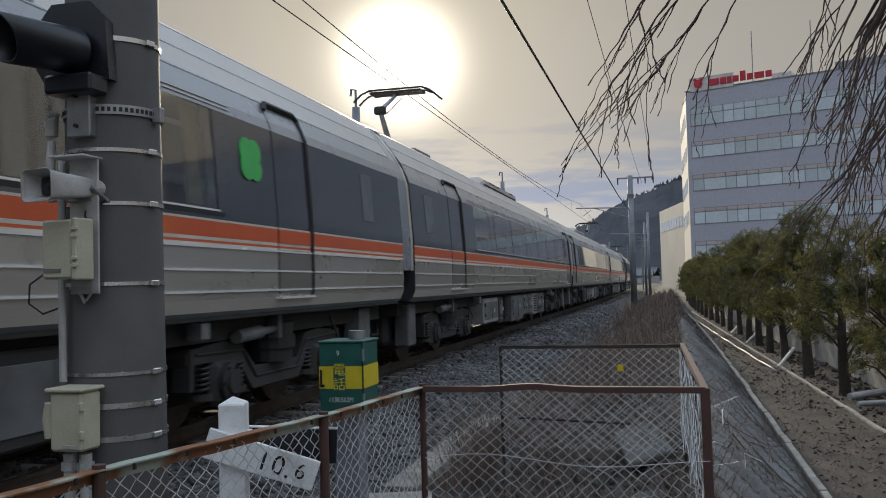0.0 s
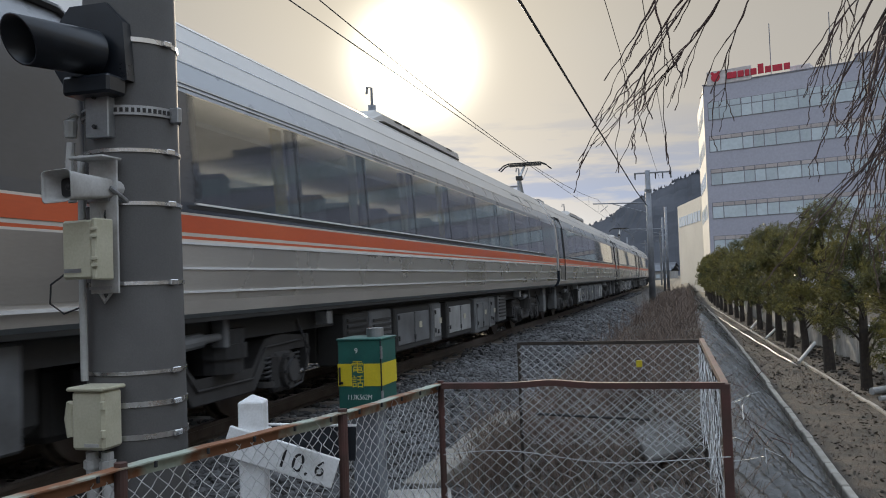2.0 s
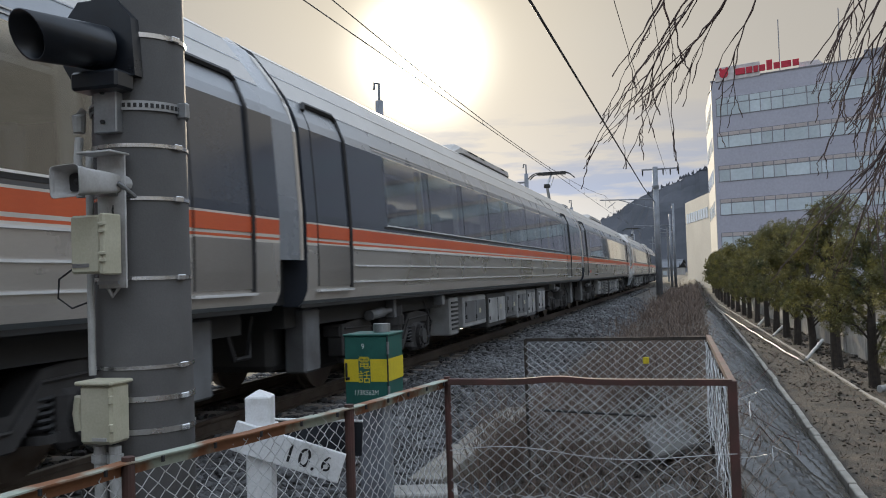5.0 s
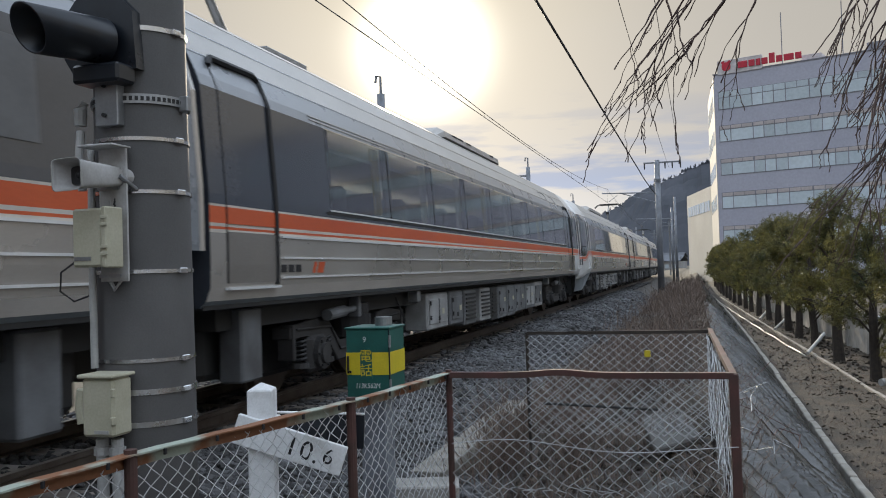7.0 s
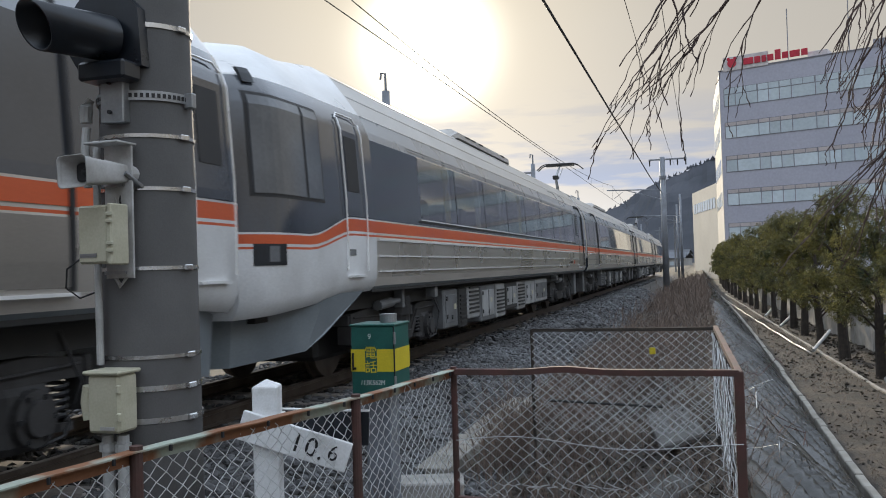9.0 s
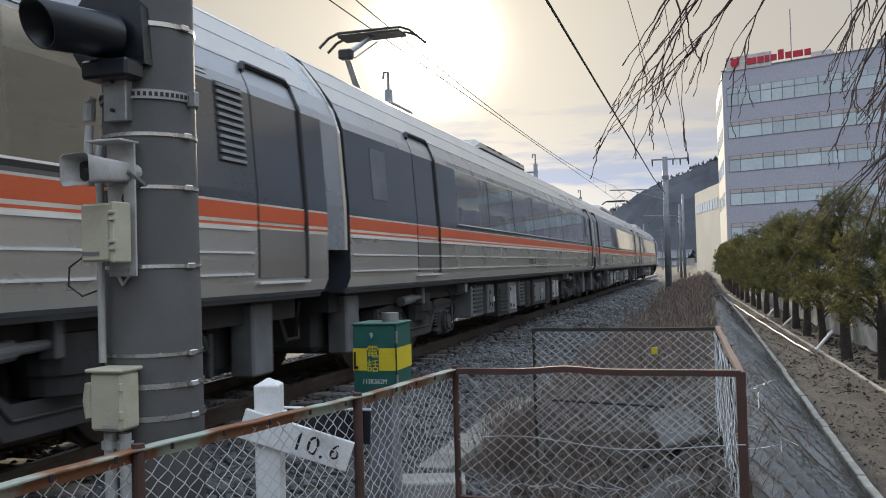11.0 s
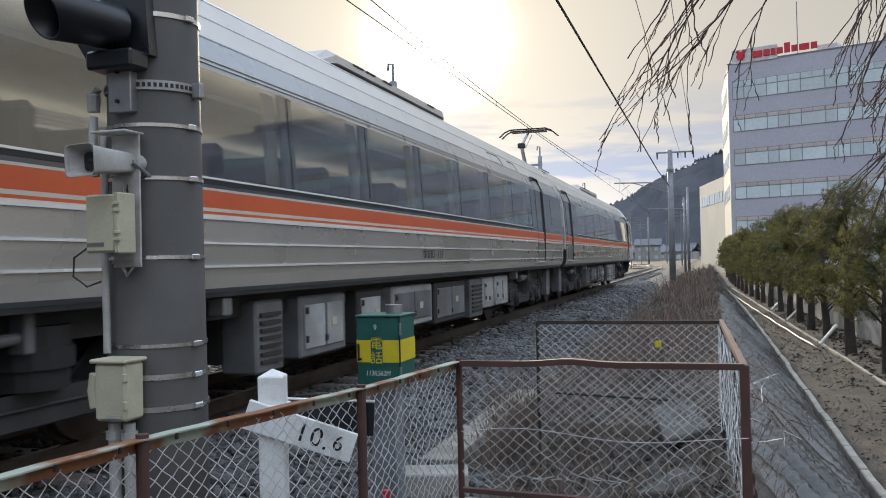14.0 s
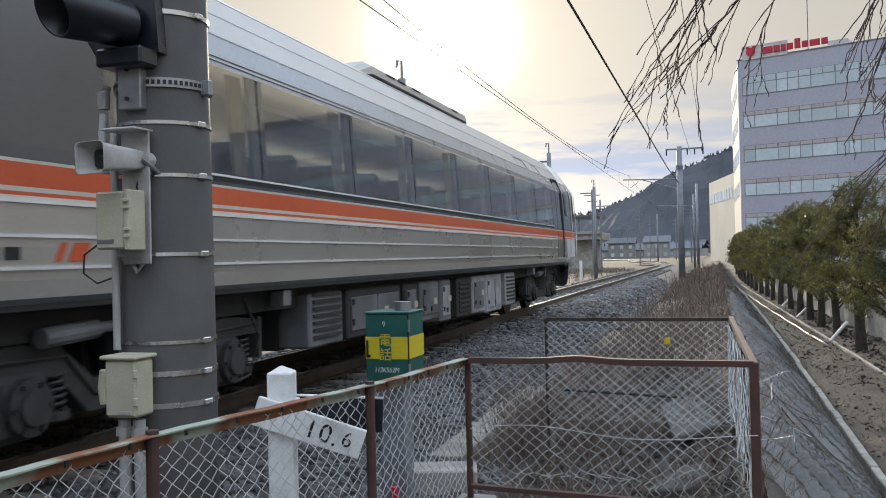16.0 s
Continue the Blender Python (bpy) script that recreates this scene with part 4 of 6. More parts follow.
def crossing_pole():
    po = empty("concrete_pole", PX, PY, 0)
    part("shaft", tubed([(0, 0, -0.7), (0, 0, 0.9), (0, 0, 2.2), (0, 0, 4.4), (0, 0, 9.0)], [0.192, 0.183, 0.174, 0.158, 0.12], 40), M_POLE, po, "dark grey tapered concrete shaft", smooth=True)
    # straps with buckles, facing the camera on the right
    for z, tall in ((2.155, 0.018), (1.735, 0.014), (1.535, 0.014), (1.235, 0.014), (0.902, 0.014), (0.785, 0.02), (0.665, 0.02), (2.55, 0.018)):
        r = np.interp(z, [-0.7, 0.9, 2.2, 4.4], [0.192, 0.183, 0.174, 0.158]) + 0.002
        bm = bmesh.new()
        loft(bm, [[((r + e) * math.cos(k * math.tau / 48), (r + e) * math.sin(k * math.tau / 48), z + dz) for k in range(48)] for e, dz in ((0, -tall / 2), (0.003, -tall / 2), (0.003, tall / 2), (0, tall / 2))])
        st = part("strap", bm, M_BAND_ST, po, "stainless steel strap")
        a = radians(-8)
        mm = Matrix.Translation(((r + 0.006) * math.cos(a), (r + 0.006) * math.sin(a), z)) @ Euler((0, 0, a)).to_matrix().to_4x4()
        part("buckle", boxed((-0.006, -0.022, -0.011), (0.008, 0.022, 0.011), 0.003, mm), M_BAND_ST, st)
    # perforated clamp band below the lamp
    r = 0.181
    bm = bmesh.new()
    loft(bm, [[((r + e) * math.cos(k * math.tau / 48), (r + e) * math.sin(k * math.tau / 48), 1.885 + dz) for k in range(48)] for e, dz in ((0, -0.018), (0.004, -0.018), (0.004, 0.018), (0, 0.018))])
    cl = part("clamp_band", bm, M_GALV, po, "perforated galvanised clamp band")
    for k in range(26):
        a = radians(-150 + k * 6.4)
        mm = Matrix.Translation(((r + 0.005) * math.cos(a), (r + 0.005) * math.sin(a), 1.885)) @ Euler((0, 0, a)).to_matrix().to_4x4()
        part("slot", boxed((-0.002, -0.006, -0.008), (0.001, 0.006, 0.008), 0, mm), M_RUBBER, cl)
    part("clamp_bolt", boxed((r - 0.005, -0.015, 1.85), (r + 0.035, 0.015, 1.91), 0.004), M_GALV, cl)
    # conduits down the near left side
    part("conduit", tubed([(-0.09, -0.19, 1.72), (-0.09, -0.195, 1.2), (-0.085, -0.20, 0.88)], 0.014, 10), M_PVC, po)
    part("conduit", tubed([(-0.165, -0.15, 1.78), (-0.165, -0.16, 1.70), (-0.155, -0.16, 1.55)], 0.016, 10), M_PVC, po)
    part("conduit_cap", tubed([(-0.165, -0.15, 1.80), (-0.165, -0.15, 1.86), (-0.15, -0.14, 1.89)], [0.022, 0.026, 0.016], 10), M_PVC, po)
    for dx in (-0.025, 0.04):
        part("conduit", tubed([(dx, -0.245, 0.63), (dx, -0.24, 0.2), (dx + 0.02, -0.23, -0.6)], 0.022, 12), M_PVC, po)
        part("conduit_nut", tubed([(dx, -0.245, 0.60), (dx, -0.245, 0.57)], 0.030, 8), M_PVC, po)
    part("cable", tubed([(-0.16, -0.20, 1.28), (-0.21, -0.22, 1.24), (-0.215, -0.22, 1.17), (-0.17, -0.2, 1.13), (-0.11, -0.19, 1.15)], 0.004, 6), M_RUBBER, po)
    part("cable", tubed([(0.005, -0.21, 1.5), (0.03, -0.205, 1.3), (0.035, -0.20, 1.2), (0.01, -0.2, 1.17), (-0.02, -0.2, 1.22)], 0.008, 6), M_PVC, po)
    tagged(po, "dark grey concrete pole with steel straps at the crossing", "pole")
    # backing plate with small roof, carrying horn and box
    bp = empty("backing_plate", PX + 0.02, PY, 0)
    part("plate", boxed((-0.06, -0.215, 1.20), (0.06, -0.205, 1.695), 0.002), M_HORN, bp, "faded white board")
    part("rain_cover", boxed((-0.085, -0.30, 1.692), (0.062, -0.185, 1.70), 0.002), M_HORN, bp)
    for z in (1.215, 1.54):
        part("bracket", boxed((-0.06, -0.225, z), (0.03, -0.185, z + 0.012)), M_GALV, bp)
    tagged(bp, "weathered white backing board strapped to the pole", "board")
    return po


def crossing_lamp():
    la = empty("crossing_lamp", PX, PY, 2.10)
    bm = bmesh.new()
    ring = [(-0.13, 0.19), (0.03, 0.19), (0.10, 0.11), (0.115, -0.11), (-0.15, -0.13), (-0.2, -0.05), (-0.2, 0.11)]
    loft(bm, [[(a, -0.19 + e, b) for a, b in ring] for e in (0, 0.05)], caps=True)
    part("back_board", bm, M_BLACK, la, "black angular back board")
    # long hood, open to the front left
    m = Matrix.Translation((-0.02, -0.2, 0.0)) @ Euler((0, 0, radians(-15))).to_matrix().to_4x4() @ Euler((radians(93), 0, 0)).to_matrix().to_4x4()
    bm = bmesh.new()
    n = 32
    rows = []
    for rr, l0, l1 in ((0.085, 0.0, 0.34), (0.077, 0.34, 0.04)):
        for zz in (l0, l1):
            ring = []
            for k in range(n):
                a = k * math.tau / n
                cut = 0.07 * (0.5 - 0.5 * math.sin(a)) if zz == 0.34 else 0
                ring.append(m @ Vector((rr * math.cos(a), rr * math.sin(a), zz - cut)))
            rows.append(ring)
    loft(bm, rows)
    part("hood", bm, M_BLACK, la, "long black lamp hood", smooth=True)
    bm = bmesh.new()
    bmesh.ops.create_uvsphere(bm, u_segments=20, v_segments=10, radius=0.07, matrix=m @ Matrix.Translation((0, 0, 0.06)) @ Matrix.Diagonal((1, 1, 0.3, 1)))
    part("lens", bm, M_RUBBER, la, "dark unlit lens", smooth=True)
    part("lower_box", boxed((-0.10, -0.28, -0.17), (0.10, -0.17, -0.10), 0.01), M_BLACK, la)
    br = part("bracket", boxed((-0.055, -0.21, -0.32), (0.045, -0.16, -0.13), 0.004), M_GALV, la, "galvanised bracket")
    for z in (-0.15, -0.26):
        part("bolt", tubed([(-0.01, -0.21, z - 0.02), (-0.01, -0.222, z - 0.02)], 0.008, 6), M_RUBBER, br)
    part("neck", tubed([(-0.02, -0.1, -0.02), (-0.02, -0.19, -0.02)], 0.03, 12), M_BLACK, la)
    return tagged(la, "black crossing warning lamp with long hood on the pole", "signal lamp")


def horn():
    ho = empty("horn_speaker", PX + 0.02, PY - 0.25, 1.585)
    m = Euler((0, 0, radians(-12))).to_matrix().to_4x4() @ Euler((radians(2), 0, 0)).to_matrix().to_4x4()

    def rect(w, h, y, r=0.3):
        out = []
        for k in range(24):
            a = k * math.tau / 24
            c, s = math.cos(a), math.sin(a)
            out.append(m @ Vector((w * math.copysign(abs(c) ** r, c), y, h * math.copysign(abs(s) ** r, s))))
        return out
    bm = bmesh.new()
    loft(bm, [rect(0.028, 0.028, 0.07, 0.8), rect(0.040, 0.034, 0.04, 0.4), rect(0.048, 0.040, -0.02, 0.3), rect(0.056, 0.045, -0.09, 0.28), rect(0.068, 0.053, -0.165, 0.28), rect(0.076, 0.058, -0.175, 0.28),
              rect(0.072, 0.055, -0.174, 0.3), rect(0.05, 0.036, -0.11, 0.4), rect(0.02, 0.02, -0.04, 0.9)], caps=True)
    part("bell", bm, M_HORN, ho, "grey rectangular horn bell", smooth=True)
    bm = bmesh.new()
    bmesh.ops.create_uvsphere(bm, u_segments=14, v_segments=8, radius=0.014, matrix=m @ Matrix.Translation((0, -0.118, 0)))
    part("phase_plug", bm, M_RUBBER, ho, smooth=True)
    # dark plate set inside the bell as painted shade of its mouth
    bm = bmesh.new()
    loft(bm, [rect(0.046, 0.033, -0.115, 0.4), rect(0.044, 0.031, -0.112, 0.4)], caps=True)
    part("throat_shade", bm, M_RUBBER, ho, "dark plate standing in for shade in the horn's mouth")
    part("driver", tubed([m @ Vector((0, 0.06, 0)), m @ Vector((0, 0.12, 0))], 0.036, 16), M_HORN, ho)
    part("yoke", tubed([m @ Vector((0.045, 0.02, 0.0)), m @ Vector((0.05, 0.09, -0.045)), m @ Vector((-0.02, 0.10, -0.055)), m @ Vector((-0.045, 0.03, 0))], 0.009, 6), M_GALV, ho)
    part("cable", tubed([m @ Vector((0, 0.05, -0.035)), m @ Vector((0.0, 0.03, -0.1)), m @ Vector((0.01, 0.06, -0.17))], 0.004, 6), M_RUBBER, ho)
    return tagged(ho, "grey plastic horn loudspeaker on the pole", "loudspeaker")


def cabinets():
    ca = empty("relay_box", PX + 0.055, PY, 0)
    body = part("body", boxed((-0.125, -0.33, 1.255), (0.0, -0.225, 1.465), 0.008), M_BEIGE, ca)
    part("lid", boxed((0.0, -0.335, 1.25), (0.022, -0.235, 1.47), 0.005), M_BEIGE, body)
    for z in (1.295, 1.32, 1.40, 1.425):
        part("hinge", boxed((0.004, -0.345, z), (0.034, -0.335, z + 0.012), 0.002), M_BEIGE, body)
    part("nameplate", boxed((-0.115, -0.333, 1.278), (-0.045, -0.330, 1.292)), M_GALV, body)
    tagged(ca, "beige relay box fixed to the backing board", "cabinet")
    cb = empty("junction_box", PX + 0.055, PY, -0.01)
    body = part("body", boxed((-0.115, -0.31, 0.655), (0.02, -0.2, 0.865), 0.01), M_BEIGE, cb)
    part("lid", boxed((-0.125, -0.325, 0.865), (0.03, -0.19, 0.88), 0.005), M_BEIGE, body)
    part("side_bulge", tubed([(-0.128, -0.27, 0.70), (-0.138, -0.27, 0.76), (-0.128, -0.27, 0.82)], 0.03, 10), M_BEIGE, body)
    for z in (0.70, 0.80):
        part("hinge", boxed((0.014, -0.325, z), (0.028, -0.305, z + 0.03), 0.003), M_BEIGE, body)
    part("nameplate", boxed((-0.06, -0.314, 0.668), (0.0, -0.310, 0.680)), M_HORN, body)
    tagged(cb, "beige steel junction box strapped to the pole", "cabinet")


crossing_pole()
crossing_lamp()
horn()
cabinets()


# ---- gradient post ----
def gradient_post():
    gp = empty("gradient_post", -1.675, 3.155, 0, 16)
    bm = bmesh.new()
    w = 0.050
    sq = [(-w, -w), (w, -w), (w, w), (-w, w)]
    loft(bm, [[(a, b, -0.7) for a, b in sq], [(a, b, 0.755) for a, b in sq], [(a * 0.05, b * 0.05, 0.782) for a, b in sq]], caps=True)
    bmesh.ops.bevel(bm, geom=bm.edges[:], offset=0.004, segments=1, affect="EDGES")
    part("post", bm, M_WHITEPOST, gp, "white painted square post")
    m = Matrix.Translation((0, -0.066, 0.585)) @ Euler((0, radians(19), 0)).to_matrix().to_4x4()
    pl = part("arm", boxed((-0.10, -0.012, -0.058), (0.345, 0.012, 0.058), 0.003, m), M_WHITEPOST, gp, "white slanting gradient arm")
    for ch, x, z, s in (("1", 0.135, -0.002, 0.105), ("0", 0.195, -0.004, 0.105), (".", 0.235, -0.006, 0.105), ("6", 0.282, 0.0, 0.085)):
        lettering(ch, s, M_INK, "numeral", pl, m @ Matrix.Translation((x, -0.0135, z)) @ Euler((radians(90), 0, 0)).to_matrix().to_4x4(), "black numeral")
    m2 = Matrix.Translation((0, 0.07, 0.645)) @ Euler((0, radians(3), 0)).to_matrix().to_4x4()
    part("arm", boxed((0.03, -0.012, -0.13), (0.40, 0.012, 0.005), 0.003, m2), M_BLACK, gp, "dark back of the second arm")
    part("arm_edge", boxed((0.03, -0.014, 0.005), (0.40, 0.014, 0.012), 0.002, m2), M_WHITEPOST, gp)
    part("collar", boxed((-0.085, -0.075, 0.60), (0.062, 0.06, 0.645), 0.004), M_WHITEPOST, gp)
    return tagged(gp, "white railway gradient post with slanting numbered arm", "railway sign")


gradient_post()


# ---- trackside telephone ----
def phone_box():
    ph = empty("trackside_telephone", -2.10, 5.58, 0, 1)
    body = part("body", boxed((-0.15, -0.16, 0.385), (0.15, 0.16, 0.835), 0.006), M_TEAL, ph, "dark green steel telephone box")
    part("roof", boxed((-0.158, -0.168, 0.833), (0.158, 0.168, 0.848), 0.004), M_TEAL, body)
    part("band", boxed((-0.152, -0.1625, 0.535), (0.1525, 0.162, 0.682)), M_YELLOW, body, "yellow band")
    part("vent", tubed([(0.05, 0.03, 0.84), (0.05, 0.03, 0.905)], 0.058, 20), M_GALV, body, "grey vent stub")
    part("door_edge", boxed((0.146, -0.165, 0.39), (0.1535, -0.155, 0.83)), M_BLACK, body)
    for z in (0.46, 0.75):
        part("hinge", tubed([(0.156, -0.166, z - 0.035), (0.156, -0.166, z + 0.045)], 0.009, 8), M_GALV, body)
    part("handle", box(boxed((-0.142, -0.178, 0.545), (-0.130, -0.163, 0.66), 0.003), (-0.136, -0.18, 0.55), (-0.112, -0.172, 0.565)), M_BLACK, body, "black handle")
    part("label_ground", boxed((-0.052, -0.1645, 0.510), (0.030, -0.162, 0.705)), M_TEAL, body)
    f = Euler((radians(90), 0, 0)).to_matrix().to_4x4()
    lettering("電", 0.088, M_YELLOW, "character", body, Matrix.Translation((-0.012, -0.1655, 0.655)) @ f, "yellow character")
    lettering("話", 0.088, M_YELLOW, "character", body, Matrix.Translation((-0.012, -0.1655, 0.560)) @ f, "yellow character")
    lettering("9", 0.05, M_LETTER, "numeral", body, Matrix.Translation((-0.02, -0.1625, 0.765)) @ f)
    lettering("113K562M", 0.046, M_LETTER, "kilometre_mark", body, Matrix.Translation((-0.005, -0.1625, 0.462)) @ f, "white kilometre figures", 0.15, 0.85)
    part("stand", boxed((-0.09, -0.09, -0.75), (0.09, 0.09, 0.39), 0.01), M_MAST, ph, "grey stand")
    return tagged(ph, "green and yellow trackside telephone box on a stand", "telephone box")


phone_box()


# ---- chain-link fence ----
def mesh_panel(p, q, z0, z1, parent, cell=0.062, sag=0.012, torn=0.0, seed=0):
    rnd = random.Random(seed)
    p, q = Vector((*p, 0)), Vector((*q, 0))
    d = q - p
    n = max(2, int(d.length / cell * 2))
    rows = int((z1 - z0) / (cell * 0.42))
    side = Vector((-d.y, d.x, 0)).normalized()
    verts, faces = [], []
    for k in range(n):
        pts = []
        for j in range(rows + 1):
            u = (k + (j % 2 if k % 2 == 0 else 1 - j % 2)) / n
            z = z0 + (z1 - z0) * j / rows
            low = max(0, 1 - j / rows * 1.6)
            w = Vector((noise.noise((k * 0.3, j * 0.3, seed)), noise.noise((k * 0.3, j * 0.3, seed + 9)), noise.noise((k * 0.3, j * 0.3, seed + 4))))
            off = w * (sag + torn * low ** 2)
            a = p + d * u + side * (0.024 + off.x + (0.003 if j % 2 else -0.003)) + d.normalized() * off.y * 0.6
            pts.append(Vector((a.x, a.y, z + off.z * 0.6)))
        r = 0.00145
        base = len(verts)
        for i, c in enumerate(pts):
            verts += [c + r * 1.6 * side, c - r * 0.8 * side + Vector((0, 0, r * 1.4)), c - r * 0.8 * side - Vector((0, 0, r * 1.4))]
        for i in range(len(pts) - 1):
            b = base + 3 * i
            for s in range(3):
                faces.append((b + s, b + (s + 1) % 3, b + 3 + (s + 1) % 3, b + 3 + s))
    return part("mesh", ([tuple(v) for v in verts], [], faces), M_WIRE, parent, "galvanised chain-link mesh")


def angle_bar(a, b, w, parent, material, name, label=""):
    """An L-shaped steel bar from a to b."""
    a, b = Vector(a), Vector(b)
    d = (b - a).normalized()
    up = Vector((0, 0, 1)) if abs(d.z) < 0.9 else Vector((1, 0, 0))
    s = d.cross(up).normalized()
    up = s.cross(d)
    t = 0.005
    prof = [(0, 0), (w, 0), (w, -t), (t, -t), (t, -w), (0, -w)]
    bm = bmesh.new()
    n = max(2, int((b - a).length / 0.06))
    rings = []
    for i in range(n + 1):
        c = a + (b - a) * i / n + Vector((0, 0, 0.004 * noise.noise((a.x + i * 0.4, a.y, 3))))
        rings.append([c + s * (u - w / 2) + up * v for u, v in prof])
    loft(bm, rings, caps=True)
    return part(name, bm, material, parent, label)


FT, FB = 0.70, 0.07
LINE = [(-1.95, -3.6), (-1.90, -2.2), (-1.85, -0.8), (-1.78, 0.6), (-1.69, 1.55), (-1.595, 2.20), (-1.335, 3.25), (-1.195, 4.19)]


def fence_run():
    fe = empty("chain_link_fence")
    for i, (a, b) in enumerate(zip(LINE, LINE[1:])):
        mat_top = M_RUSTBAR
        angle_bar((*a, FT), (*b, FT), 0.045, fe, mat_top, "top_rail", "flaking pale green and rust top rail")
        angle_bar((*a, FB - 0.06), (*b, FB - 0.06), 0.035, fe, M_RUST, "bottom_rail")
        mesh_panel(a, b, FB - 0.05, FT - 0.01, fe, seed=i)
    for x, y in LINE[1:]:
        if (x, y) == (-1.62, 1.55):
            continue
        part("post", tube(bmesh.new(), [(x, y, -0.6), (x, y, FT + 0.012)], 0.016 if y > 4 else 0.019, 12), M_RUST, fe, "rusty fence post")
    for a, b in zip(LINE[3:], LINE[4:]):
        a, b = Vector((*a, 0)), Vector((*b, 0))
        n = int((b - a).length / 0.19)
        out = Vector(((b - a).y, -(b - a).x, 0)).normalized()
        for i in range(n):
            c = a.lerp(b, (i + 0.5) / n) + out * 0.024 + Vector((0, 0, FT - 0.012))
            part("rail_slot", boxed((-0.004, -0.004, -0.009), (0.004, 0.004, 0.009), 0, Matrix.Translation(c)), M_RUBBER, fe)
    tagged(fe, "low rusty chain-link fence beside the track", "fence")
    # the enclosure over the ditch, red primer
    en = empty("ditch_fence")
    c0, c1, c2, c3 = (-1.175, 4.15), (0.147, 4.20), (0.085, 6.87), (-1.31, 6.90)
    bm = bmesh.new()
    pts = []
    for i in range(41):
        k = i / 40
        bump = 0.014 * math.exp(-((k - 0.40) / 0.10) ** 2) - 0.006 * k
        pts.append((c0[0] + (c1[0] - c0[0]) * k, c0[1] + (c1[1] - c0[1]) * k, FT + 0.006 + bump))
    loft(bm, [[(x, y - 0.02, z), (x, y + 0.02, z), (x, y + 0.02, z - 0.028), (x, y - 0.02, z - 0.028)] for x, y, z in pts], caps=True)
    part("top_rail", bm, M_RUST, en, "dark red rusted top rail")
    bm = bmesh.new()
    loft(bm, [[(x, y - 0.018, z), (x, y + 0.018, z), (x, y + 0.018, z - 0.022), (x, y - 0.018, z - 0.022)] for x, y, z in ((c0[0], c0[1], 0.085), (c1[0], c1[1], 0.035))], caps=True)
    part("bottom_rail", bm, M_RUST, en)
    angle_bar((*c1, FT - 0.004), (*c2, FT + 0.012), 0.03, en, M_RUST, "top_rail", "dark rusted side rail")
    angle_bar((*c2, FT), (*c3, FT), 0.024, en, M_BARK, "top_rail")
    for (x, y), w in ((c1, 0.021), (c2, 0.013), (c3, 0.013), ((0.135, 5.5), 0.014)):
        part("post", boxed((x - w, y - w, -0.75), (x + w, y + w, FT - 0.005), 0.004), M_RUST if w > 0.02 else M_BARK, en, "red rusted steel post")
    part("brace", tubed([(c1[0] - 0.4, c1[1] + 1.3, 0.32), (c1[0] - 1.1, c1[1] + 1.3, 0.35)], 0.009, 6), M_CABLE, en)
    mesh_panel(c0, c1, 0.05, FT - 0.03, en, torn=0.11, seed=21)
    mesh_panel(c1, c2, 0.05, FT - 0.03, en, torn=0.03, sag=0.015, seed=22, cell=0.15)
    mesh_panel(c2, c3, -0.1, FT - 0.03, en, seed=23, cell=0.07)
    part("tie_wire", tubed([(c0[0] + 1.33 * k, 4.135 + 0.03 * math.sin(k * 9), 0.36 + 0.02 * math.sin(k * 7)) for k in np.linspace(0, 1, 14)], 0.002, 4), M_WIRE, en)
    bm = boxed((0.0, -0.008, 0), (0.045, 0.008, 0.05), 0.003, Matrix.Translation((-0.40, 6.86, 0.50)))
    part("yellow_tag", bm, M_YELLOW, en, "small yellow tag on the mesh")
    tagged(en, "dark red rusted chain-link enclosure over the ditch", "fence")
    # loose barbed strands on the outer side
    rnd = random.Random(5)
    ws = empty("loose_wire")
    for i in range(9):
        x, y = 0.2, 4.2 + 0.35 * i
        pts = [(x, y, rnd.uniform(0.1, 0.6))]
        for k in range(6):
            l = pts[-1]
            pts.append((l[0] + rnd.uniform(-0.02, 0.09), l[1] + rnd.uniform(-0.12, 0.12), max(-0.2, l[2] + rnd.uniform(-0.10, 0.08))))
        part("strand", tubed(pts, 0.0022, 4), M_WIRE if i % 2 else M_RUST, ws)
    tagged(ws, "tangled loose wire hanging off the fence corner", "wire")


fence_run()


# ---- ditch works inside the fence ----
def ditch_works():
    sl = empty("ditch_headwall", 0, 0, 0)
    part("slab", boxed((-0.30, -0.7, -0.06), (0.12, 0.7, 0.0), 0.015, Matrix.Translation((-0.22, 8.6, -0.30)) @ Euler((radians(2), radians(-16), radians(8))).to_matrix().to_4x4()), M_DAMPCONC, sl)
    part("slab", boxed((-0.22, -0.35, -0.06), (0.14, 0.35, 0.0), 0.015, Matrix.Translation((-0.22, 6.6, -0.42)) @ Euler((radians(4), radians(-12), radians(-24))).to_matrix().to_4x4()), M_DAMPCONC, sl)
    tagged(sl, "broken concrete slabs of a small ditch headwall", "headwall")
    bs = empty("kerb_block", -2.0, 6.25, -0.42, 16)
    part("block", boxed((-0.26, -0.16, -0.3), (0.26, 0.16, 0.06), 0.012), M_CONC, bs)
    tagged(bs, "small pale concrete base block by the ballast", "concrete block")
    fb = empty("fence_footing", -1.17, 4.16, -0.05)
    part("block", boxed((-0.10, -0.10, -0.6), (0.10, 0.10, 0.06), 0.015), M_CONC, fb)
    tagged(fb, "concrete footing under the fence post", "concrete block")
    rp = empty("marker_stake", -1.62, 4.25, 0)
    part("stake", tubed([(0, 0, -0.6), (0, 0, 0.02)], 0.02, 8), M_SIGNRED, rp, "red stake")
    tagged(rp, "small red marker stake in the gravel", "stake")


ditch_works()


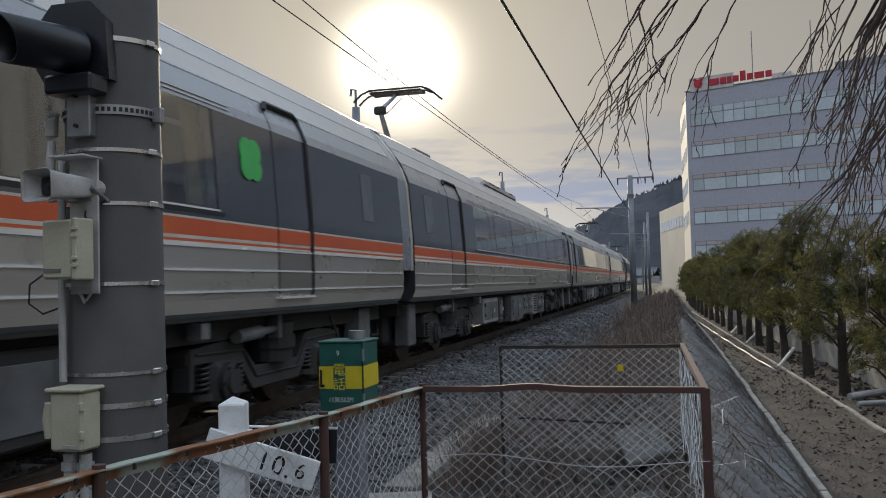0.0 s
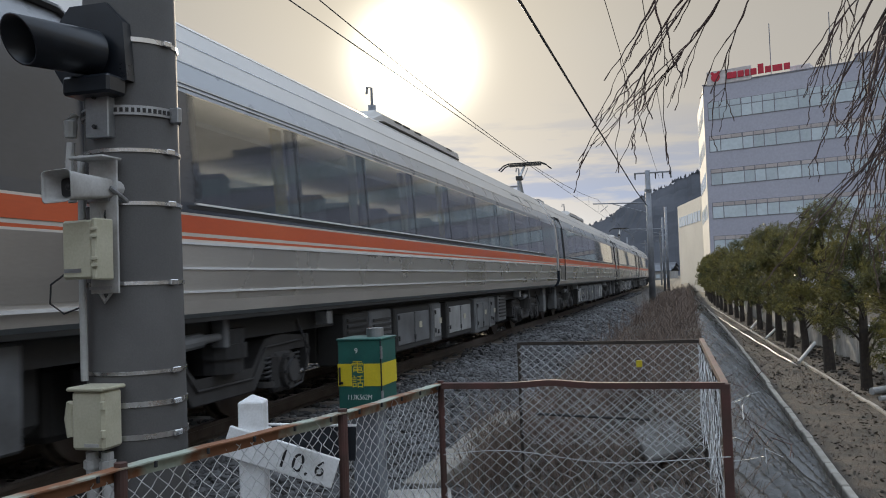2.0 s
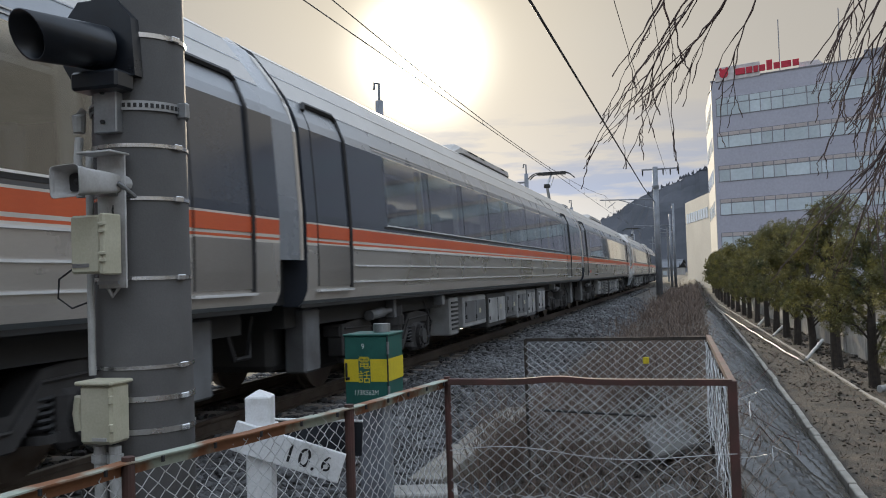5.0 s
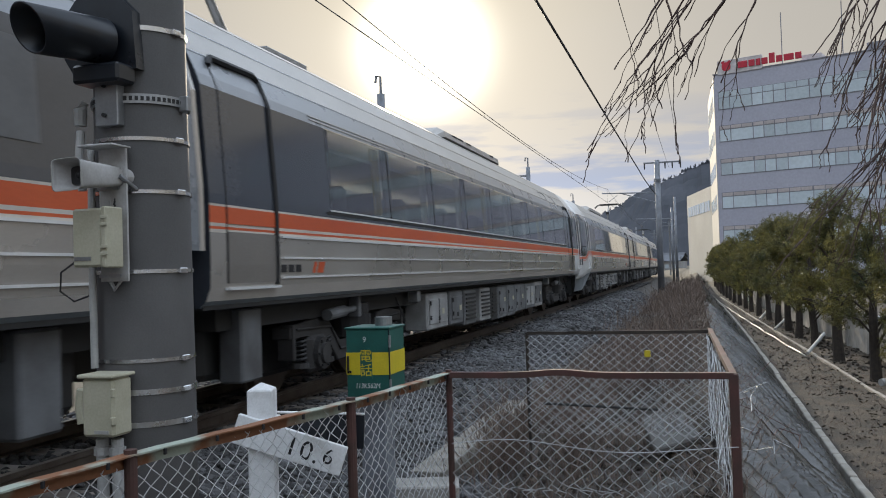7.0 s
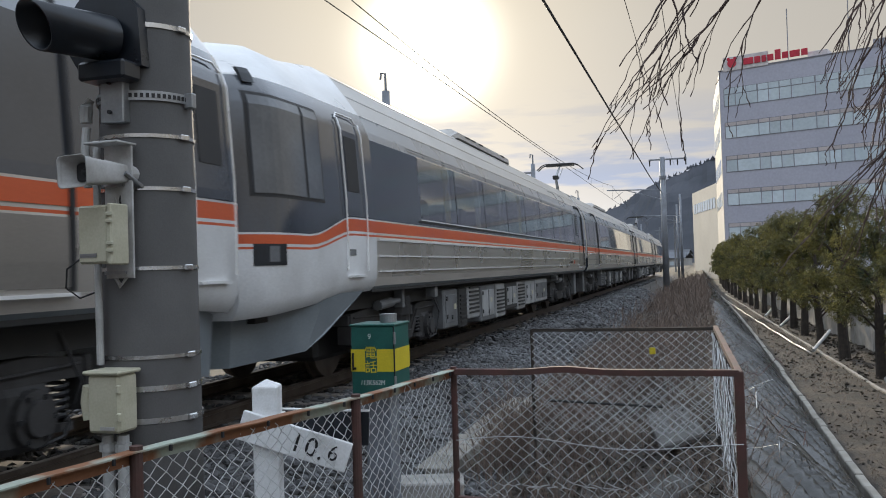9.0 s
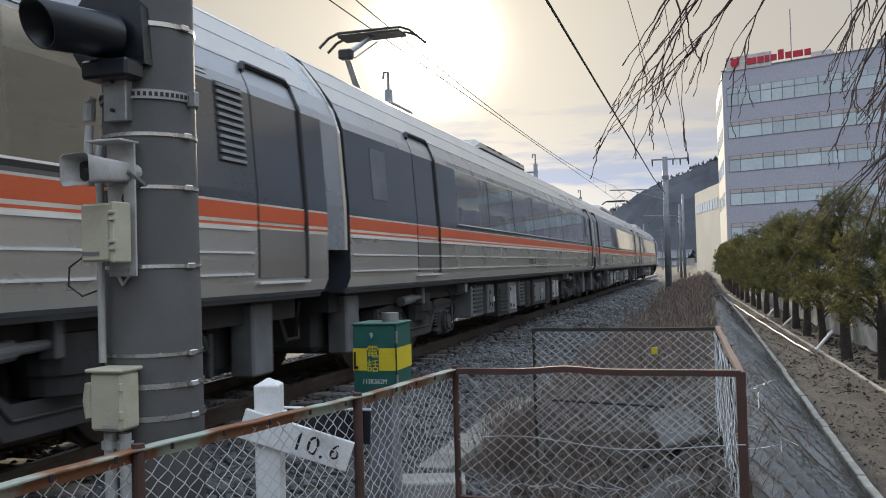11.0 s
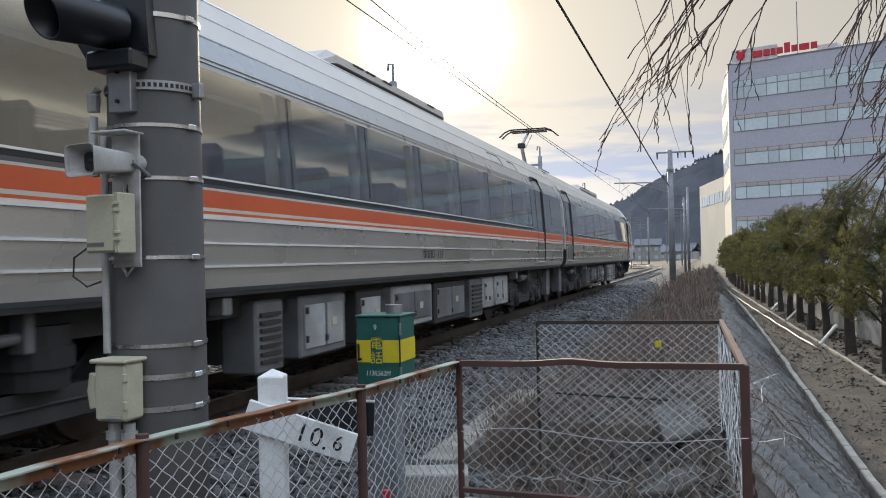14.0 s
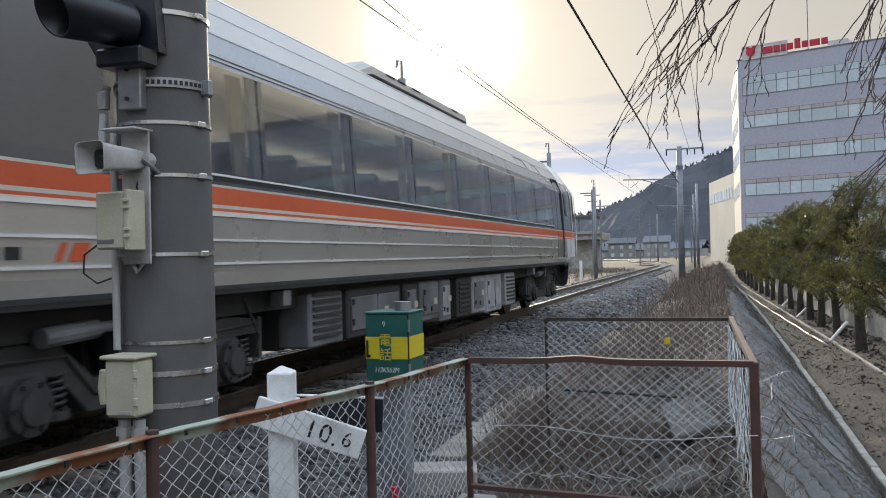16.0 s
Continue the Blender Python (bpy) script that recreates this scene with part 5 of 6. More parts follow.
# ---- overhead line ----
def mast(x, y, top, arm=True, detail=True, lean=0.0):
    ms = empty("catenary_mast", x, y, 0)
    part("pole", tubed([(0, 0, -1.0), (0, 0, top)], [0.19, 0.15] if detail else [0.13, 0.10], 16), M_MAST, ms, "grey round steel pole", smooth=True)
    if detail:
        part("crossarm", boxed((-0.75, -0.05, top - 0.18), (1.35, 0.05, top - 0.10)), M_MAST, ms)
        for dx in (-0.7, 0.45, 0.85, 1.3):
            part("insulator", tubed([(dx, 0, top - 0.18), (dx, 0, top - 0.50)], [0.045, 0.03], 8), M_CABLE, ms)
        part("arm_drop", boxed((1.27, -0.03, top - 0.1), (1.33, 0.03, top + 0.12)), M_MAST, ms)
        for z in (top - 1.15, top - 1.25):
            part("clamp", tubed([(0, 0, z), (0, 0, z + 0.07)], 0.21, 14), M_MAST, ms)
    if arm:
        dx = XC - x
        part("bracket_arm", tubed([(0, 0, 5.35), (dx - 0.3, 0, 5.45)], 0.035, 8), M_MAST, ms)
        part("bracket_stay", tubed([(0, 0, 4.75), (dx * 0.75, 0, 5.42)], 0.025, 8), M_MAST, ms)
        part("steady_arm", tubed([(dx * 0.8, 0, 5.3), (dx + 0.1, 0, 4.96)], 0.018, 6), M_MAST, ms)
    return tagged(ms, "grey catenary mast with crossarm and bracket", "catenary mast", group="catenary masts")


mast(-1.92, 51.6, 7.2)
mast(-1.6, 82.0, 7.3, detail=False)
for y in (95.0, 118, 140):
    p, a = on_track(y, 3.0)
    mast(p.x, p.y, 7.2, arm=False, detail=False)
for y, h in ((21.1, 5.8), (41.7, 6.1), (57.8, 5.6)):
    ms = mast(-7.6, y, h, arm=False, detail=False)
    part("side_arm", boxed((-0.9, -0.04, h - 0.45), (0.1, 0.04, h - 0.37)), M_MAST, ms)
    part("tip_rod", tubed([(0, 0, h), (0, 0, h + 0.45), (-0.12, 0, h + 0.47), (-0.14, 0, h + 0.3)], 0.035, 6), M_MAST, ms)
ln = empty("overhead_line")
SPAN = 51.6


def messenger_z(y):
    k = (y % SPAN) / SPAN
    return 5.70 - 0.72 * 4 * k * (1 - k)


part("contact_wire", tube(bmesh.new(), [on_track(5.16 * i, 0, 4.91)[0] for i in range(-10, 45)], 0.009, 5), M_CABLE, ln)
part("messenger_wire", tube(bmesh.new(), [on_track(2.58 * i, 0, messenger_z(2.58 * i))[0] for i in range(-20, 90)], 0.009, 5), M_CABLE, ln)
for i in range(-6, 34):
    part("dropper", tubed([on_track(5.16 * i, 0, 4.91)[0], on_track(5.16 * i, 0, messenger_z(5.16 * i))[0]], 0.004, 4), M_CABLE, ln)
part("feeder", tube(bmesh.new(), [(-1.98, -8 + 59.6 * k, 4.90 + 0.6 * max(0, k - 0.8) ** 1.0 * 2.0) for k in np.linspace(0, 1, 30)], 0.022, 6), M_CABLE, ln, "thick dark feeder cable")
for x in (-1.26, -0.58):
    part("feeder", tube(bmesh.new(), [(x, -6 + 57.6 * k, 6.72 + 1.4 * k * (k - 1)) for k in np.linspace(0, 1, 24)], 0.008, 5), M_CABLE, ln)
tagged(ln, "overhead contact, messenger and feeder wires", "overhead line")


# ---- office building ----
def office():
    of = empty("office_building")
    A, B = Vector((2.72, 103.0, 0)), Vector((46.0, 87.1, 0))
    d = (B - A).normalized()
    nrm = Vector((d.y, -d.x, 0))
    C, D = Vector((2.35, 120.0, 0)), Vector((52, 112, 0))
    top, base = 22.05, -1.3
    bm = bmesh.new()
    loft(bm, [[(p.x, p.y, z) for p in (A, B, D, C)] for z in (base, top)], caps=True)
    part("wall", bm, M_FACADE, of, "lavender grey panelled wall")
    bm = bmesh.new()
    back = (C - A).normalized()
    out = Vector((-back.y, back.x, 0))
    loft(bm, [[tuple(p + out * e + Vector((0, 0, z))) for p, e in ((A, 0.05), (C, 0.05), (C, 0.0), (A, 0.0))] for z in (base, top)], caps=True)
    part("side_wall", bm, M_FACADE2, of, "side wall with sunlight put into its cream colour")
    part("parapet", boxed((0, 0, 0), ((B - A).length, 0.4, 0.35), 0, Matrix.Translation((A.x, A.y, top)) @ Euler((0, 0, math.atan2(d.y, d.x))).to_matrix().to_4x4()), M_FACADE, of)
    face = Matrix.Translation(A) @ Euler((0, 0, math.atan2(d.y, d.x))).to_matrix().to_4x4()
    length = (B - A).length
    for ztop, split, tall in ((20.35, 0.68, 1.95), (16.5, 0.42, 1.72), (12.75, 0.42, 1.72), (9.0, 0.42, 1.72), (5.25, 0.42, 1.72)):
        fr = part("window_band", boxed((0.42, -0.03, ztop - tall - 0.08), (length - 0.5, 0.1, ztop + 0.06), 0, face), M_FRAME, of, "grey framed window band")
        upper = M_BLDGLASS if split > 0.5 else M_TRANSOM
        x, i = 0.52, 0
        while x < length - 2.5:
            w = (1.15, 2.35, 1.05, 1.05)[i % 4]
            part("pane", boxed((x, -0.06, ztop - tall), (x + w, -0.02, ztop - split - 0.05), 0, face), M_BLDGLASS, fr)
            half = w / 2 if w > 2 else w
            for k in range(round(w / half)):
                part("pane", boxed((x + k * half, -0.06, ztop - split + 0.05), (x + (k + 1) * half - 0.07 * (w > 2), -0.02, ztop), 0, face), upper, fr)
            x += w + 0.10
            i += 1
    part("parapet_cap", boxed((-0.1, -0.08, top + 0.30), (length, 0.5, top + 0.40), 0, face), M_FRAME, of)
    side = Matrix.Translation(A) @ Euler((0, 0, math.atan2(back.y, back.x))).to_matrix().to_4x4()
    for ztop in (20.3, 16.4, 12.7, 9.0):
        for k in range(4):
            part("side_window", boxed((2.0 + 3.8 * k, 0.03, ztop - 1.6), (4.6 + 3.8 * k, 0.09, ztop), 0, side), M_BLDGLASS, of)
    # roof sign, drawn as plain shapes, and plant rooms
    sg = part("roof_sign", boxed((0.5, -0.1, top + 0.2), (5.4, 0.2, top + 1.75), 0.02, face), M_SIGNWHITE, of, "pale sign board with red shapes")
    bm = bmesh.new()
    for dx, dz, r in ((1.5, 0.42, 0.5), (1.15, 0.9, 0.18), (1.85, 0.9, 0.18)):
        bmesh.ops.create_cone(bm, cap_ends=True, segments=18, radius1=r, radius2=r, depth=0.05, matrix=face @ Matrix.Translation((dx, -0.13, top + 0.6 + dz)) @ Euler((radians(90), 0, 0)).to_matrix().to_4x4())
    part("emblem", bm, M_SIGNRED, sg, "round red emblem")
    x = 2.8
    for w, hgt in ((1.05, 0.72), (0.66, 0.72), (0.48, 0.72), (0.66, 0.72), (0.62, 1.1), (0.66, 0.72), (1.05, 0.72), (0.66, 0.72)):
        part("sign_bar", boxed((x, -0.2, top + 0.62), (x + w, -0.12, top + 0.62 + hgt), 0.03, face), M_SIGNRED, sg, "red sign shape")
        x += w + 0.13
    part("plant_room", boxed((9.2, 1.2, top), (11.2, 4, top + 1.2), 0.02, face), M_SIGNWHITE, of)
    part("plant_room", boxed((15.5, 2, top), (40, 8, top + 1.6), 0.02, face), M_FRAME, of)
    for x in (7.0, 13.2):
        part("aerial", tubed([face @ Vector((x, 2, top)), face @ Vector((x, 2, top + 6.5))], 0.05, 6), M_FRAME, of)
    tagged(of, "large lavender grey office building with ribbon windows", "office building")
    an = empty("annex_building")
    P = [Vector(v) for v in ((2.3, 121.0, 0), (-0.9, 138.0, 0), (10, 146, 0), (14, 124, 0))]
    bm = bmesh.new()
    loft(bm, [[(p.x, p.y, z) for p in P] for z in (-1.3, 11.4)], caps=True)
    part("wall", bm, M_FACADE2, an, "cream wall")
    dd = (P[1] - P[0]).normalized()
    s2 = Matrix.Translation(P[0]) @ Euler((0, 0, math.atan2(dd.y, dd.x))).to_matrix().to_4x4()
    for k in range(9):
        part("window", boxed((1.0 + 1.75 * k, -0.03, 8.2), (2.3 + 1.75 * k, 0.05, 9.6), 0, s2), M_BLDGLASS, an)
    tagged(an, "low cream annex beside the office building", "building")


office()


# ---- far distance: hills, town, viaduct station ----
def hills():
    for name, dist, pts, rough, seed in (
            ("hill", 830, [(-900, 18), (-420, 26), (-220, 30), (-130, 37), (-107, 41), (-72, 54), (-32, 76), (10, 92), (60, 112), (160, 140), (320, 120), (700, 90), (1300, 60)], 3.0, 1),
            ("hill", 1500, [(-1800, 60), (-700, 70), (-400, 62), (-260, 54), (-150, 44), (0, 50), (400, 70), (1500, 60)], 4.0, 2)):
        xs = np.arange(pts[0][0], pts[-1][0], 4.0 if dist < 1000 else 9.0)
        vs, fs = [], []
        rows = 9
        for j in range(rows):
            k = j / (rows - 1)
            for x in xs:
                top = np.interp(x, [p[0] for p in pts], [p[1] for p in pts])
                bump = rough * (noise.noise((x * 0.03, k * 2, seed)) + 0.7 * noise.noise((x * 0.16, k * 5, seed)) + 0.55 * noise.noise((x * 0.5, k * 9, seed)))
                vs.append((x, dist - 130 + 130 * k + 8 * noise.noise((x * 0.02, k * 3, seed + 5)), -2 + (top + 2) * k ** 0.9 + bump * (0.3 + k)))
        n = len(xs)
        for j in range(rows - 1):
            for i in range(n - 1):
                fs.append((j * n + i, j * n + i + 1, (j + 1) * n + i + 1, (j + 1) * n + i))
        tagged(part(name, (vs, [], fs), M_HAZE_HILL, None), "wooded hill in the distance, tinted blue grey as haze", "hill", kind="structure")
    # single trees on the near ridge
    vs, fs = [], []
    rnd = random.Random(3)
    for i in range(420):
        x = rnd.uniform(-140, 60)
        z = np.interp(x, [-140, -107, -72, -32, 10, 60], [37, 41, 54, 76, 92, 112]) + rnd.uniform(-4, 1.5)
        r, h = rnd.uniform(0.6, 1.6), rnd.uniform(0.8, 2.6)
        b = len(vs)
        for k in range(5):
            a = k * math.tau / 5
            vs.append((x + r * math.cos(a), 830 + r * math.sin(a), z - 1))
        vs.append((x + rnd.uniform(-0.6, 0.6), 830, z + h))
        fs += [(b + k, b + (k + 1) % 5, b + 5) for k in range(5)]
    tagged(part("ridge_trees", (vs, [], fs), M_HAZE_HILL, None), "fringe of small trees along the hill's ridge", "trees", kind="stuff")


hills()


def house(x, y, w, d, h, rz, rnd):
    ho = empty("house", x, y, -0.9, rz)
    part("wall", boxed((-w / 2, -d / 2, -0.5), (w / 2, d / 2, h)), M_HOUSE, ho)
    bm = bmesh.new()
    e = 0.5
    ring = [(-d / 2 - e, h - 0.1), (0, h + d * 0.28), (d / 2 + e, h - 0.1), (d / 2 + e, h + 0.1), (0, h + d * 0.28 + 0.25), (-d / 2 - e, h + 0.1)]
    loft(bm, [[(xx, a, b) for a, b in ring] for xx in (-w / 2 - e, w / 2 + e)], caps=True)
    part("roof", bm, M_TILE, ho)
    for fl in range(max(1, int(h / 2.8))):
        for k in range(max(2, int(w / 2.6))):
            xx = -w / 2 + (k + 0.5) * w / max(2, int(w / 2.6))
            part("window", boxed((xx - 0.6, -d / 2 - 0.06, 0.9 + 2.8 * fl), (xx + 0.6, -d / 2, 2.1 + 2.8 * fl)), M_BLDGLASS, ho)
    return tagged(ho, "small pale house with dark pitched roof in the town", "house", group="houses of the far town")


rnd = random.Random(12)
for i in range(64):
    y = rnd.uniform(290, 640)
    x = rnd.uniform(-0.24, -0.002) * y - 2
    house(x, y, rnd.uniform(6, 11), rnd.uniform(5, 8), rnd.choice((3.0, 3.2, 5.2, 5.6)), rnd.uniform(-25, 25), rnd)


def viaduct():
    vi = empty("station_viaduct")
    part("deck", boxed((-60, 112, 3.0), (-14.0, 122, 3.95), 0.05), M_CONC, vi, "pale concrete deck")
    part("edge", boxed((-60.2, 111.7, 3.75), (-13.8, 112.1, 4.1)), M_CONC, vi)
    part("wall", boxed((-58, 113.5, -1.0), (-15.0, 121, 3.0)), M_CONC, vi, "grey concrete wall")
    part("canopy", boxed((-60, 111.8, 5.9), (-14.2, 120, 6.15)), M_TILE, vi)
    for k in range(20):
        x = -14.6 - 2.2 * k
        part("post", boxed((x - 0.12, 112.3, 3.95), (x + 0.12, 112.6, 5.9)), M_FRAME, vi)
        for j in range(4):
            part("rail_bar", boxed((x - 0.55 * j - 0.03, 112.1, 4.0), (x - 0.55 * j + 0.03, 112.2, 5.2)), M_FRAME, vi)
    tagged(vi, "concrete platform building beyond the track", "viaduct")


viaduct()
for x, y, h in ((-13.4, 100, 8.5), (-11.5, 92, 6.8), (-10.8, 132, 7.5), (-7.5, 175, 8), (-14.5, 205, 9), (-3.2, 120, 7.0), (-22, 230, 9), (-5.0, 240, 9)):
    up = empty("utility_pole", x, y, 0)
    part("pole", tubed([(0, 0, -1), (0, 0, h)], [0.115, 0.08], 10), M_MAST, up)
    part("crossarm", boxed((-0.9, -0.05, h - 0.7), (0.9, 0.05, h - 0.6)), M_MAST, up)
    part("crossarm", boxed((-0.6, -0.05, h - 1.4), (0.6, 0.05, h - 1.3)), M_MAST, up)
    tagged(up, "grey utility pole with crossarms in the distance", "utility pole", group="utility poles")
wp = empty("marker_post", -9.2, 62, 0)
part("post", boxed((-0.09, -0.09, -0.9), (0.09, 0.09, 0.75), 0.01), M_WHITEPOST, wp)
tagged(wp, "short white marker post beside the far track", "marker post")


# ---- ballast stones ----
def stones(name, boxes, label):
    rg = np.random.default_rng(7)
    ico = bmesh.new()
    bmesh.ops.create_icosphere(ico, subdivisions=1, radius=1.0)
    base = np.array([v.co[:] for v in ico.verts])
    tri = np.array([[v.index for v in f.verts] for f in ico.faces])
    ico.free()
    vs, fs, n0 = [], [], 0
    for (x0, x1, y0, y1, n, s0, s1) in boxes:
        xs, ys = rg.uniform(x0, x1, n), rg.uniform(y0, y1, n)
        for x, y in zip(xs, ys):
            r = rg.uniform(s0, s1)
            p = base * (1 + rg.uniform(-0.28, 0.28, (len(base), 1))) * r * np.array([1.25, 0.95, 0.75]) * rg.uniform(0.7, 1.25, 3)
            a, b = rg.uniform(0, 6.28), rg.uniform(-0.8, 0.8)
            ca, sa, cb, sb = math.cos(a), math.sin(a), math.cos(b), math.sin(b)
            R = np.array([[ca, -sa, 0], [sa, ca, 0], [0, 0, 1]]) @ np.array([[1, 0, 0], [0, cb, -sb], [0, sb, cb]])
            vs.append(p @ R.T + (x, y, ground_z(x, y) + r * rg.uniform(0.15, 0.6)))
            fs.append(tri + n0)
            n0 += len(base)
    me = part(name, (np.concatenate(vs).tolist(), [], np.concatenate(fs).tolist()), M_BALLAST)
    return tagged(me, label, "gravel", kind="stuff")


stones("ballast_stones", [(-3.9, -2.3, 2.2, 8, 5600, 0.022, 0.042), (-2.5, -1.65, 1.6, 7.2, 2300, 0.02, 0.04), (-3.9, -2.3, 8, 20, 6500, 0.028, 0.05),
                          (-3.9, -2.0, 20, 48, 5500, 0.04, 0.075), (-3.9, -1.75, -10, 2.2, 3000, 0.025, 0.045), (-6.5, -3.9, 1, 14, 3500, 0.03, 0.05), (-6.4, -3.4, 14, 70, 4000, 0.045, 0.08)],
       "loose grey brown ballast stones of the track bed")


def clods():
    ob = stones("soil_clods", [(1.75, 3.05, 6.5, 16, 220, 0.006, 0.025), (1.7, 3.1, 16, 40, 200, 0.012, 0.04), (-1.45, 0.1, 2.4, 8.5, 900, 0.012, 0.035), (3.1, 4.3, 8, 40, 500, 0.02, 0.06)],
                "crumbled dark soil clods on the bare strip")
    ob.data.materials.clear()
    ob.data.materials.append(M_SOIL)


clods()


# ---- dead weeds and litter ----
def stems(name, spots, label, material=None):
    """Thin bent stems; spots: x0, x1, y0, y1, count, least and most height, spread."""
    rg = random.Random(9)
    vs, fs = [], []
    for (x0, x1, y0, y1, n, h0, h1, lean) in spots:
        for _ in range(n):
            x, y = rg.uniform(x0, x1), rg.uniform(y0, y1)
            if noise.noise((x * 1.1, y * 0.6, 2)) < -0.18:
                continue
            z, h = ground_z(x, y) - 0.02, rg.uniform(h0, h1)
            dx, dy = rg.gauss(0, lean), rg.gauss(0, lean)
            r = rg.uniform(0.0014, 0.0032) * (1 + y / 14)
            stalks = [((x, y, z), (dx, dy, h), r)]
            for _b in range(rg.randint(1, 3)):
                k = rg.uniform(0.35, 0.85)
                stalks.append(((x + dx * k * h, y + dy * k * h, z + h * k), (rg.gauss(0, 0.7), rg.gauss(0, 0.7), h * rg.uniform(0.2, 0.4)), r * 0.7))
            for (px, py, pz), (ax, ay, hh), rr in stalks:
                b = len(vs)
                for k in (0, 0.5, 1):
                    cx, cy, cz = px + ax * hh * k * (0.6 + 0.4 * k), py + ay * hh * k * (0.6 + 0.4 * k), pz + hh * k
                    w = rr * (1 - 0.6 * k)
                    vs += [(cx + w, cy, cz), (cx - w * 0.5, cy + w * 0.87, cz), (cx - w * 0.5, cy - w * 0.87, cz)]
                for s in range(2):
                    for e in range(3):
                        fs.append((b + 3 * s + e, b + 3 * s + (e + 1) % 3, b + 3 * s + 3 + (e + 1) % 3, b + 3 * s + 3 + e))
    return tagged(part(name, (vs, [], fs), material or M_WEED), label, "weeds", kind="stuff")


stems("dead_weeds", [(-1.75, -1.0, 7.0, 9.2, 420, 0.25, 0.62, 0.4), (-1.9, -0.9, 4.6, 7, 260, 0.12, 0.45, 0.35), (-1.9, -0.6, 7, 12, 750, 0.15, 0.55, 0.35), (-1.4, 0.2, 4.4, 7, 420, 0.06, 0.30, 0.5), (-1.2, 0.3, 8, 16, 700, 0.08, 0.35, 0.4),
                     (-2.0, 0.2, 13, 34, 1500, 0.08, 0.42, 0.45), (-2.0, 0.2, 34, 70, 1600, 0.15, 0.6, 0.45), (-2.2, -0.4, 12, 60, 260, 0.4, 0.95, 0.15), (0.15, 0.5, 4, 14, 300, 0.08, 0.4, 0.5), (0.6, 1.5, 16, 30, 160, 0.1, 0.4, 0.4),
                     (-1.5, 0.0, 2.2, 4.1, 260, 0.05, 0.25, 0.5), (-1.75, -1.05, 6.2, 9.5, 700, 0.35, 0.85, 0.3), (-1.7, -0.2, 9.0, 15, 700, 0.25, 0.65, 0.4),
                     (0.12, 0.55, 5.5, 20, 330, 0.10, 0.35, 0.6), (-1.9, 0.3, 15, 50, 1500, 0.2, 0.6, 0.5)],
      "tangled brown dead weeds along the bank")
stems("dry_grass", [(1.75, 3.0, 7, 24, 900, 0.03, 0.09, 0.8), (1.7, 2.8, 24, 60, 700, 0.05, 0.16, 0.7), (-14, -8.5, 40, 95, 1500, 0.15, 0.5, 0.4), (3.2, 4.4, 8, 40, 300, 0.04, 0.12, 0.6)],
      "short dry grass on the bare strip and fields")


def litter():
    rg = random.Random(4)
    vs, fs = [], []
    for (x0, x1, y0, y1, n, s) in ((-1.5, 0.1, 2.5, 9, 2600, 0.035), (1.75, 4.3, 7, 40, 2600, 0.05), (-2.0, 0.2, 9, 30, 1800, 0.05)):
        for _ in range(n):
            x, y = rg.uniform(x0, x1), rg.uniform(y0, y1)
            c = Vector((x, y, ground_z(x, y) + rg.uniform(0.005, 0.04)))
            a = Euler((rg.uniform(-0.7, 0.7), rg.uniform(-0.7, 0.7), rg.uniform(0, 6.3))).to_matrix()
            u, v = a @ Vector((s * rg.uniform(0.5, 1.1), 0, 0)), a @ Vector((0, s * rg.uniform(0.15, 0.6), 0))
            b = len(vs)
            vs += [tuple(c - u), tuple(c + v), tuple(c + u + Vector((0, 0, 0.01))), tuple(c - v)]
            fs.append((b, b + 1, b + 2, b + 3))
    tagged(part("leaf_litter", (vs, [], fs), M_LITTER), "scattered dry leaves and twigs on the ground", "leaf litter", kind="stuff")


litter()


